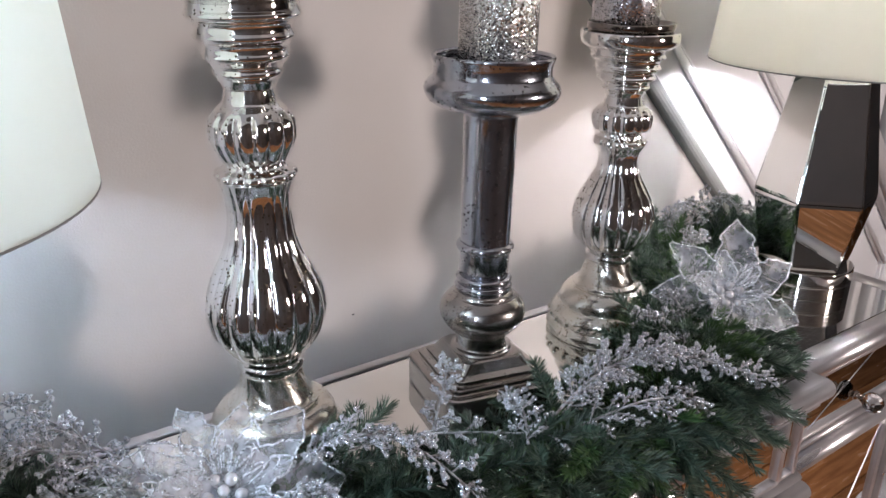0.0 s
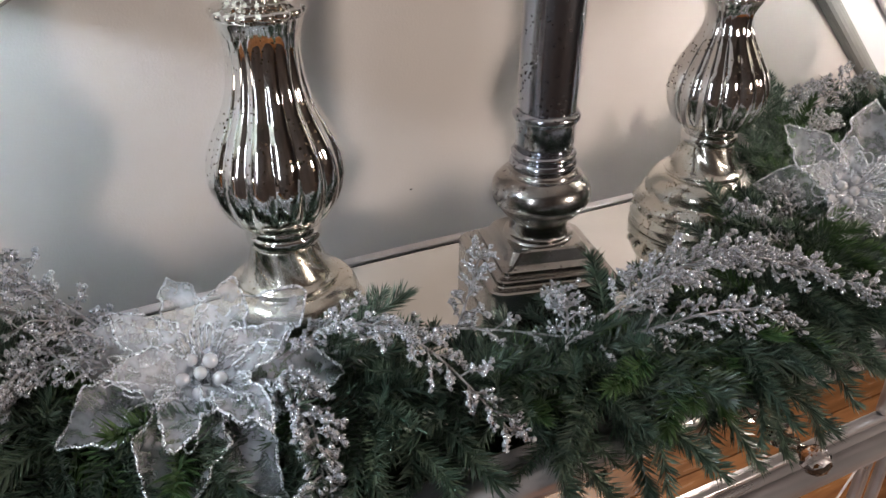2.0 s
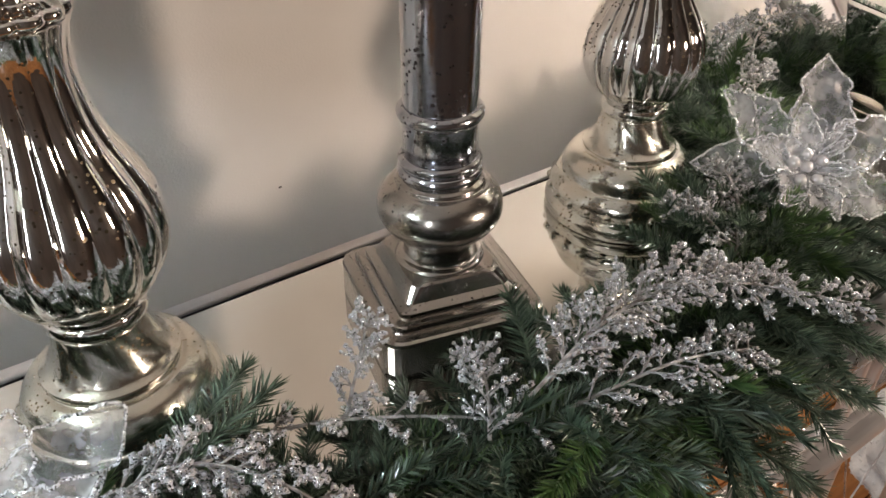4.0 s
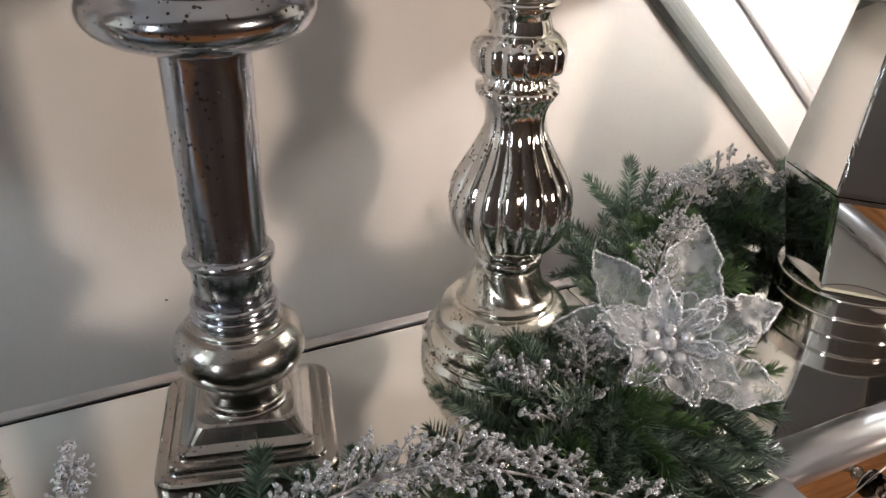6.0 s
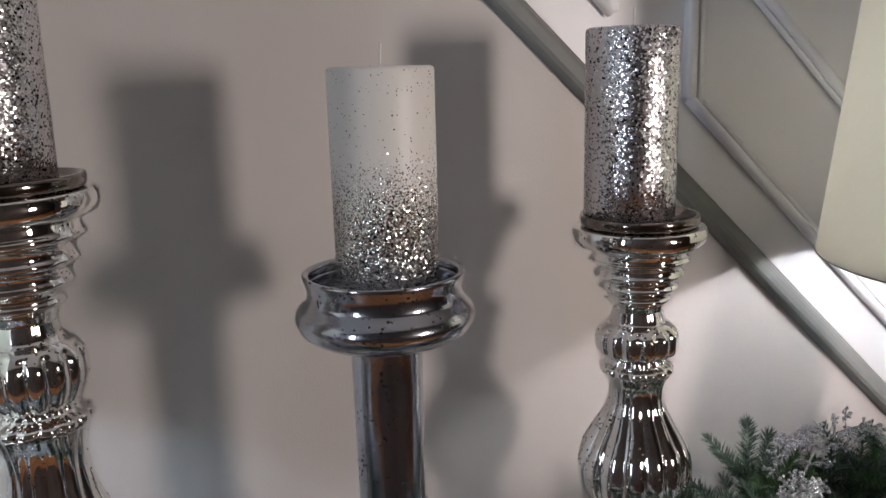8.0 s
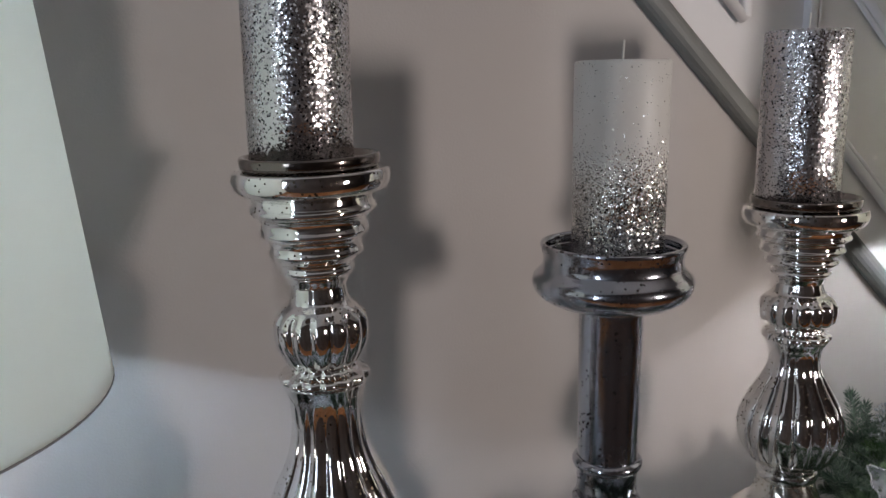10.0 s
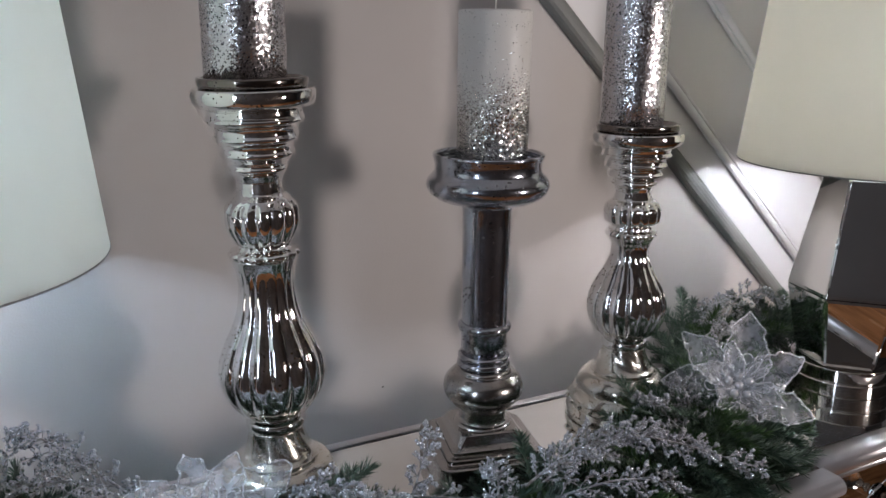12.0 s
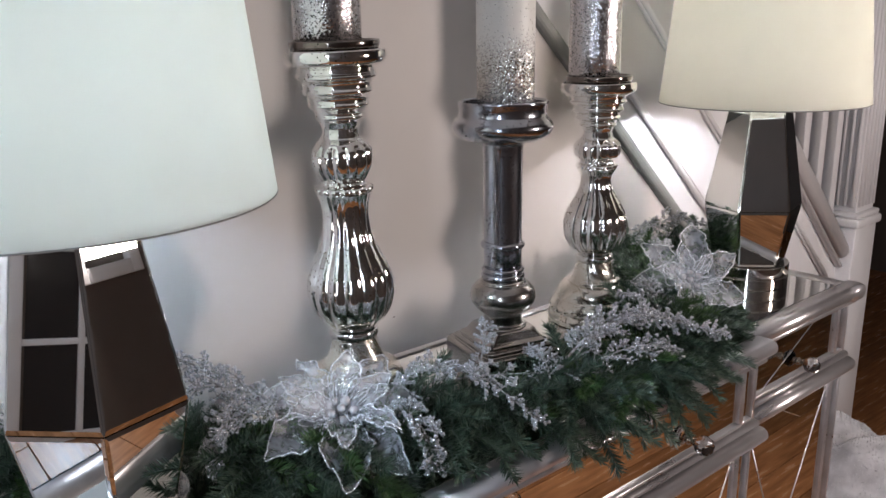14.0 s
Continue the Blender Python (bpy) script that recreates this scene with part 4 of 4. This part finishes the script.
# sprigs that stand out singly
for base, tip in (
    ((0.635, -0.215, 0.895), (0.728, -0.196, 0.953)),
    ((0.655, -0.195, 0.885), (0.737, -0.128, 0.915)),
    ((0.866, -0.262, 0.885), (0.877, -0.207, 0.954)),
    ((0.905, -0.255, 0.890), (0.955, -0.215, 0.925)),
    ((1.060, -0.215, 0.880), (1.045, -0.160, 0.962)),
    ((1.050, -0.225, 0.885), (1.010, -0.190, 0.930)),
    ((1.310, -0.005, 0.880), (1.379, 0.060, 0.945)),
    ((1.300, 0.000, 0.890), (1.333, 0.042, 0.972)),
    ((1.250, -0.060, 0.885), (1.215, -0.010, 0.950)),
    ((1.230, -0.080, 0.885), (1.190, -0.050, 0.960)),
    ((1.430, -0.030, 0.890), (1.410, 0.020, 0.960)),
    ((1.480, -0.020, 0.890), (1.520, 0.010, 0.950)),
    ((0.955, -0.290, 0.885), (1.038, -0.364, 0.880)),
    ((0.900, -0.300, 0.885), (0.945, -0.372, 0.815)),
    ((0.850, -0.300, 0.880), (0.835, -0.368, 0.812)),
    ((0.990, -0.300, 0.885), (1.000, -0.378, 0.825)),
    ((1.060, -0.280, 0.885), (1.120, -0.350, 0.872)),
    ((1.110, -0.255, 0.885), (1.205, -0.310, 0.888)),
    ((1.150, -0.215, 0.885), (1.270, -0.262, 0.885)),
    ((0.790, -0.300, 0.885), (0.770, -0.362, 0.850)),
    ((0.700, -0.285, 0.885), (0.690, -0.352, 0.862)),
    ((0.610, -0.260, 0.885), (0.575, -0.335, 0.868)),
    ((0.540, -0.230, 0.885), (0.490, -0.300, 0.872)),
    ((0.480, -0.200, 0.885), (0.430, -0.275, 0.872)),
    ((0.470, -0.120, 0.885), (0.430, -0.060, 0.925)),
    ((1.120, -0.240, 0.885), (1.238, -0.300, 0.884)),
    ((1.050, -0.280, 0.885), (1.130, -0.360, 0.868)),
    ((1.000, -0.300, 0.885), (1.085, -0.372, 0.860)),
    ((0.930, -0.310, 0.885), (1.000, -0.385, 0.850)),
    ((0.840, -0.310, 0.885), (0.890, -0.385, 0.845)),
    ((0.760, -0.300, 0.885), (0.810, -0.375, 0.850)),
    ((1.180, -0.235, 0.885), (1.275, -0.255, 0.886)),
    ((0.560, -0.190, 0.885), (0.545, -0.125, 0.920)),
    ((0.800, -0.272, 0.885), (0.788, -0.196, 0.908)),
    ((0.832, -0.272, 0.885), (0.822, -0.205, 0.914)),
    ((0.772, -0.262, 0.885), (0.742, -0.192, 0.903)),
    ((0.850, -0.265, 0.885), (0.852, -0.200, 0.925)),
    ((0.722, -0.252, 0.885), (0.700, -0.185, 0.908)),
    ((0.740, -0.255, 0.885), (0.775, -0.190, 0.900)),
    ((0.920, -0.255, 0.885), (0.948, -0.188, 0.914)),
    ((0.692, -0.240, 0.885), (0.672, -0.186, 0.902)),
    ((1.085, -0.225, 0.885), (1.078, -0.168, 0.955)),
    ((1.020, -0.245, 0.885), (0.992, -0.190, 0.912)),
    ((1.130, -0.190, 0.885), (1.150, -0.120, 0.925)),
    ((0.945, -0.310, 0.885), (0.965, -0.380, 0.822)),
):
    add_sprig(base, tip, SPRIGS[int(base[0] * 100) % 6], RNG.uniform(-30, 30), 1.12)
for base, tip in (((1.225, -0.150, 0.89), (1.275, -0.110, 0.945)), ((1.205, -0.215, 0.885), (1.285, -0.235, 0.900)), ((1.300, -0.040, 0.90), (1.345, -0.020, 0.955)), ((0.560, -0.28, 0.885), (0.585, -0.335, 0.87)), ((1.055, -0.20, 0.90), (1.075, -0.165, 0.945))):
    add_sprig(base, tip, SPRIGS_LIGHT[0], RNG.uniform(-30, 30))


# a small dark scuff on the wall
scuff = tagged(new('wall_scuff', mesh_of(box(0.8605, 0.8635, WALL - 0.0006, WALL, 0.8730, 0.8745, 0.0002, 1), M_DARK, False, 'scuff')), 'small dark scuff on the greige wall', 'mark', kind='structure')


# ---- sheer glitter flowers ----
def petal(parent, length, width, cup, droop, at, rng, edge_r):
    """A sheer petal along +x with a pointed tip, ruffled sides and a glittered wire round it."""
    ph, lift, skew = rng.uniform(0, 6), rng.uniform(0.15, 0.6), rng.uniform(-0.14, 0.14)
    curl = rng.uniform(-0.5, 0.9)

    def surf(u, v):
        body = math.sin(math.pi * min(1.0, 0.05 + 0.95 * u ** 1.25)) ** 0.75 * (1 - 0.25 * u ** 6)
        w = width * max(0.06, body) * (1 + 0.09 * math.sin(21 * u + ph + v) + 0.05 * math.sin(47 * u + 2 * ph - v))
        y = v * w * 0.5 + skew * length * u * u
        z = cup * v * v * w + 0.0035 * v * math.sin(17 * u + ph) * min(1, 3 * u) + 0.0022 * math.sin(39 * u + 3 * v + ph) * u
        z += -droop * length * u * u + 0.35 * length * u * (1 - u) * lift + curl * 0.16 * length * max(0.0, u - 0.7) ** 1.3
        return Vector((length * u, y, z))
    nu, nv = 22, 8
    bm = bmesh.new()
    grid = [[bm.verts.new(surf(0.02 + 0.98 * i / nu, 2 * j / nv - 1)) for j in range(nv + 1)] for i in range(nu + 1)]
    for i in range(nu):
        for j in range(nv):
            bm.faces.new((grid[i][j], grid[i + 1][j], grid[i + 1][j + 1], grid[i][j + 1]))
    ob = part("petal", bm, M_SHEER, parent, at=at)
    shake = lambda: Vector((rng.uniform(-1, 1), rng.uniform(-1, 1), rng.uniform(-1, 1))) * 0.0006
    edge = [surf(0.02 + 0.98 * i / 26, -1) + shake() for i in range(27)] + [surf(0.02 + 0.98 * i / 26, 1) + shake() for i in range(26, -1, -1)]
    part("wire_edge", tube(edge, edge_r, 5), M_SPARK, ob)
    return ob


def flower(place, facing, spin, size, label, seed):
    rng = random.Random(seed)
    ob = thing("poinsettia_flower", (0, 0, 0), 0, label, "artificial flower", "glitter flowers on the garland")
    ob.matrix_world = Matrix.Translation(place) @ Vector(facing).to_track_quat("Z", "Y").to_matrix().to_4x4() @ pose(0, 0, 0, 0, 0, spin)
    for n, length, width, rise, turn in ((7, 0.088, 0.041, 10, 0), (6, 0.064, 0.031, 34, 24)):
        for k in range(n):
            a = turn + 360 * k / n + rng.uniform(-11, 11)
            s = size * rng.uniform(0.86, 1.12)
            at = pose(0, 0, 0.002 * (8 - n), 0, 0, a) @ pose(0, 0, 0, 0, -(rise + rng.uniform(-10, 12)), 0) @ pose(0.004, 0, 0, rng.uniform(-24, 24), 0, 0)
            petal(ob, length * s, width * s * rng.uniform(0.85, 1.15), rng.uniform(0.1, 0.4), rng.uniform(0.05, 0.30), at, rng, 0.00105)
    # two rings of narrow glittered loops round the pearls
    for n, reach, rise, wide in ((15, 0.048, 0.024, 0.0048), (11, 0.032, 0.027, 0.0036)):
        for k in range(n):
            a = radians(360 * k / n + rng.uniform(-10, 10))
            far = reach * rng.uniform(0.8, 1.15)
            tip = Vector((far * math.cos(a), far * math.sin(a), rise + rng.uniform(-0.006, 0.009))) * size
            side = Vector((-math.sin(a), math.cos(a), rng.uniform(-0.5, 0.5))) * wide * rng.uniform(0.7, 1.3)
            loop = [Vector((0, 0, 0.005)), tip * 0.5 + side * 0.7, tip * 0.88 + side, tip, tip * 0.88 - side, tip * 0.5 - side * 0.7, Vector((0, 0, 0.005))]
            part("loop_wire", tube([bez(loop, i / 20) for i in range(21)], 0.00085, 5), M_SPARK, ob)
    for k in range(6):
        bm = bmesh.new()
        a, r = 2 * math.pi * k / 5, (0.0 if k == 5 else rng.uniform(0.009, 0.0145))
        bmesh.ops.create_uvsphere(bm, u_segments=20, v_segments=12, radius=rng.uniform(0.0042, 0.0054), matrix=Matrix.Translation((r * math.cos(a), r * math.sin(a), 0.021 + rng.uniform(-0.003, 0.004))))
        part("pearl_bead", bm, M_PEARL, ob, "glossy pearl bead")
    return ob


flower((0.572, -0.206, 0.915), (-0.10, -0.50, 0.86), 46, 1.0, "sheer silver-edged poinsettia with pearl beads beside the tall holder", 3)
flower((1.188, -0.199, 0.924), (-0.42, -0.70, 0.58), 20, 0.92, "sheer silver-edged poinsettia with pearl beads beside the shorter holder", 11)


# ---- frosted glitter sprays ----
def spray(points, label, seed, twigs=16, reach=0.035, leaf=0.0052, droop=0.25):
    """A frosted spray: a thin stem with side twigs that carry small fan-shaped leaflets."""
    rng = random.Random(seed)
    ob = thing("glitter_spray", (0, 0, 0), 0, label, "artificial spray", "frosted sprays on the garland")
    part("stem", tube([bez(points, k / 24) for k in range(25)], 0.0014, 6, taper=0.45), M_TWIG, ob)
    tw = bmesh.new()
    verts, faces, stalk_verts, stalk_faces = [], [], [], []

    def leaflet(p, d, s):
        u = d.orthogonal().normalized()
        u = (u * math.cos(a0) + d.cross(u) * math.sin(a0)).normalized()
        w = d.cross(u)
        base = len(verts)
        verts.append(p)
        for k in range(5):
            b = 2 * math.pi * k / 5
            verts.append(p + d * s * (0.62 + 0.10 * math.cos(2 * b)) + u * s * 0.40 * math.cos(b) + w * s * 0.24 * math.sin(b))
        verts.append(p + d * s * 0.95)
        for k in range(5):
            j = (k + 1) % 5
            faces.extend([(base, base + 1 + j, base + 1 + k), (base + 6, base + 1 + k, base + 1 + j)])

    def stalk(p, q):
        d = (q - p).normalized()
        u = d.orthogonal().normalized() * 0.0004
        v = d.cross(u)
        base = len(stalk_verts)
        for c in (p, q + d * 0.0008):
            stalk_verts.extend([c + u, c - 0.5 * u + 0.87 * v, c - 0.5 * u - 0.87 * v])
        stalk_faces.extend([(base + i, base + (i + 1) % 3, base + 3 + (i + 1) % 3, base + 3 + i) for i in range(3)])

    for k in range(twigs):
        t = 0.08 + 0.92 * (k + rng.random() * 0.7) / twigs
        p = bez(points, min(1, t))
        ax = (bez(points, min(1, t + 0.02)) - bez(points, max(0, t - 0.02))).normalized()
        s = -1 if k % 2 else 1
        side = ax.cross(Vector((0, 0, 1)))
        side = side.normalized() if side.length > 0.1 else Vector((1, 0, 0))
        d = (side * s * rng.uniform(0.5, 1.0) + ax * rng.uniform(0.5, 1.0) + Vector((0, 0, rng.uniform(-0.3, 0.6)))).normalized()
        ln = reach * rng.uniform(0.6, 1.15) * (1.1 - 0.55 * t)
        mid = p + d * ln * 0.55 + Vector((0, 0, 0.002))
        end = p + d * ln - Vector((0, 0, droop * ln * rng.uniform(0.3, 1.0)))
        tube([p, mid, end], 0.0007, 4, tw)
        n = 7
        for j in range(n):
            f = 0.18 + 0.82 * j / (n - 1)
            q = p.lerp(mid, min(1, f * 2)) if f < 0.5 else mid.lerp(end, f * 2 - 1)
            for s2 in ((-1, 1) if j < n - 1 else (-1, 0, 1)):
                a0 = rng.uniform(0, 6.28)
                dd = (d * 0.7 + side.cross(d) * s2 * rng.uniform(0.3, 0.9) + side * s2 * rng.uniform(0.1, 0.9) + Vector((0, 0, rng.uniform(-0.6, 0.4)))).normalized()
                qq = q + dd * rng.uniform(0.0015, 0.0055)
                stalk(q, qq)
                leaflet(qq, dd, leaf * rng.uniform(0.75, 1.3))
    tagged(part("twig", tw, M_TWIG, ob, "thin frosted side twigs"), kind="stuff")
    me = bpy.data.meshes.new("stalks")
    me.from_pydata([tuple(v) for v in stalk_verts], [], stalk_faces)
    me.materials.append(M_TWIG)
    tagged(part("stalk", me, None, ob, "hair-thin frosted stalks"), kind="stuff")
    me = bpy.data.meshes.new("leaflets")
    me.from_pydata([tuple(v) for v in verts], [], faces)
    me.materials.append(M_FROST)
    me.polygons.foreach_set("use_smooth", [True] * len(me.polygons))
    lf = part("leaflet", me, None, ob, "tiny frosted fan-shaped leaflets")
    tagged(lf, kind="stuff")
    return ob


LONG = "silver frosted spray with tiny glittered leaflets lying on the garland"
spray([(0.545, -0.180, 0.925), (0.500, -0.130, 0.955), (0.465, -0.085, 0.972), (0.440, -0.062, 0.975)], "bluish frosted spray with tiny leaflets beside the lamp", 1, 19, 0.036, 0.0060)
spray([(0.545, -0.185, 0.925), (0.495, -0.150, 0.955), (0.455, -0.120, 0.955), (0.425, -0.105, 0.935)], "bluish frosted spray with tiny leaflets beside the lamp", 2, 19, 0.036, 0.0060)
spray([(0.545, -0.195, 0.920), (0.500, -0.175, 0.940), (0.470, -0.170, 0.930), (0.452, -0.172, 0.910)], "bluish frosted spray drooping over the pine", 3, 18, 0.032, 0.0060)
spray([(0.605, -0.230, 0.925), (0.620, -0.255, 0.930), (0.622, -0.285, 0.915), (0.618, -0.308, 0.888)], "frosted spray hanging below the flower", 4, 22, 0.017, 0.0060)
spray([(0.620, -0.215, 0.925), (0.660, -0.235, 0.955), (0.700, -0.275, 0.950), (0.735, -0.328, 0.908)], "frosted spray arching forward over the pine", 5, 28, 0.022, 0.0060)
spray([(0.758, -0.212, 0.905), (0.770, -0.208, 0.935), (0.782, -0.202, 0.962)], "short upright frosted twig among the pine", 6, 12, 0.016, 0.0050)
spray([(0.630, -0.218, 0.925), (0.715, -0.205, 0.914), (0.788, -0.238, 0.912), (0.868, -0.300, 0.910)], "bare frosted branch with small leaflets along the garland", 7, 12, 0.026, 0.0056)
spray([(0.812, -0.276, 0.912), (0.828, -0.252, 0.924), (0.838, -0.228, 0.926)], "short upright frosted twig beside the square base", 8, 12, 0.020, 0.0050)
spray([(0.840, -0.275, 0.928), (0.910, -0.265, 0.945), (0.985, -0.275, 0.945), (1.095, -0.318, 0.905)], LONG, 9, 40, 0.031)
spray([(0.860, -0.265, 0.915), (0.930, -0.250, 0.932), (1.000, -0.258, 0.935), (1.050, -0.285, 0.920)], LONG, 10, 34, 0.028)
spray([(0.860, -0.285, 0.915), (0.930, -0.300, 0.925), (0.990, -0.310, 0.912)], "frosted spray over the sideboard's front edge", 12, 20, 0.028)
spray([(1.075, -0.240, 0.905), (1.070, -0.205, 0.925), (1.062, -0.185, 0.930)], "upright frosted spray before the shorter holder", 13, 12, 0.022)
spray([(1.095, -0.225, 0.905), (1.120, -0.195, 0.922), (1.132, -0.170, 0.932)], "upright frosted spray beside the far flower", 14, 14, 0.024)
spray([(1.225, -0.140, 0.910), (1.270, -0.095, 0.935), (1.325, -0.055, 0.932)], "frosted spray above the far flower", 15, 18, 0.026)
spray([(1.300, -0.070, 0.915), (1.370, -0.020, 0.945), (1.430, -0.010, 0.955), (1.490, -0.040, 0.935)], "frosted spray behind the mirrored lamp", 16, 24, 0.034)
spray([(1.310, -0.050, 0.905), (1.350, 0.005, 0.930), (1.395, 0.020, 0.942)], "frosted spray at the sideboard's back edge", 17, 16, 0.022)
spray([(0.330, -0.010, 0.905), (0.280, 0.015, 0.940), (0.230, 0.010, 0.940)], "bluish frosted spray behind the lamp", 18, 18, 0.034)


# ---- grey plush throw beyond the sideboard ----
def plush_throw():
    bm = bmesh.new()
    bmesh.ops.create_icosphere(bm, subdivisions=6, radius=1.0)
    for v in bm.verts:
        d = v.co.copy()
        fold = 0.10 * math.sin(5.2 * d.x + 3.1 * d.z + 1.2 * math.sin(4 * d.y)) + 0.16 * noise.noise(d * 2.3) + 0.05 * noise.noise(d * 7)
        v.co = Vector((d.x * 0.30, d.y * 0.27, d.z * 0.205)) * (1 + fold)
        v.co.z = max(v.co.z, -0.165)
    ob = thing("plush_throw", (1.98, -0.18, 0.165), 20, "crumpled grey plush throw heaped on the floor beside the sideboard", "throw")
    body = part("fur_body", bm, M_FUR, ob)
    rng = random.Random(5)
    polys = body.data.polygons
    verts, faces = [], []
    for k in range(30000):
        p = polys[rng.randrange(len(polys))]
        c, n = Vector(p.center), Vector(p.normal)
        d = (n + Vector((rng.uniform(-1, 1), rng.uniform(-1, 1), rng.uniform(-1.2, 0.4))) * 0.35).normalized()
        u = d.orthogonal().normalized() * 0.0016
        b = len(verts)
        verts.extend([c + u, c - u, c + d * rng.uniform(0.002, 0.004)])
        faces.append((b, b + 1, b + 2))
    me = bpy.data.meshes.new("pile")
    me.from_pydata([tuple(v) for v in verts], [], faces)
    me.materials.append(M_FUR)
    tagged(part("fur", me, None, ob, "soft grey plush pile"), kind="stuff")


plush_throw()


# ---- wooden floor ----
floor = structure("floor", box(ROOM_X0, ROOM_X1, FLOOR_Y0, FLOOR_Y1, -0.06, -0.012), M_DARK, "orange-brown polished wooden plank floor")
PLANK = {}
y = FLOOR_Y0
rng_f = random.Random(2)
while y < 1.14:
    x = ROOM_X0 - rng_f.uniform(0, 1.2)
    while x < ROOM_X1:
        a, b = max(x, ROOM_X0), min(x + 1.9, ROOM_X1)
        if b - a > 0.05:
            key = round(b - a, 2)
            if key not in PLANK:
                PLANK[key] = mesh_of(box(0, b - a - 0.002, 0, 0.118, -0.012, 0.0, 0.0012, 1), M_FLOOR, False, "plank")
            part("plank", PLANK[key], None, floor, at=Matrix.Translation((a, y, 0)))
        x += 1.9
    y += 0.12
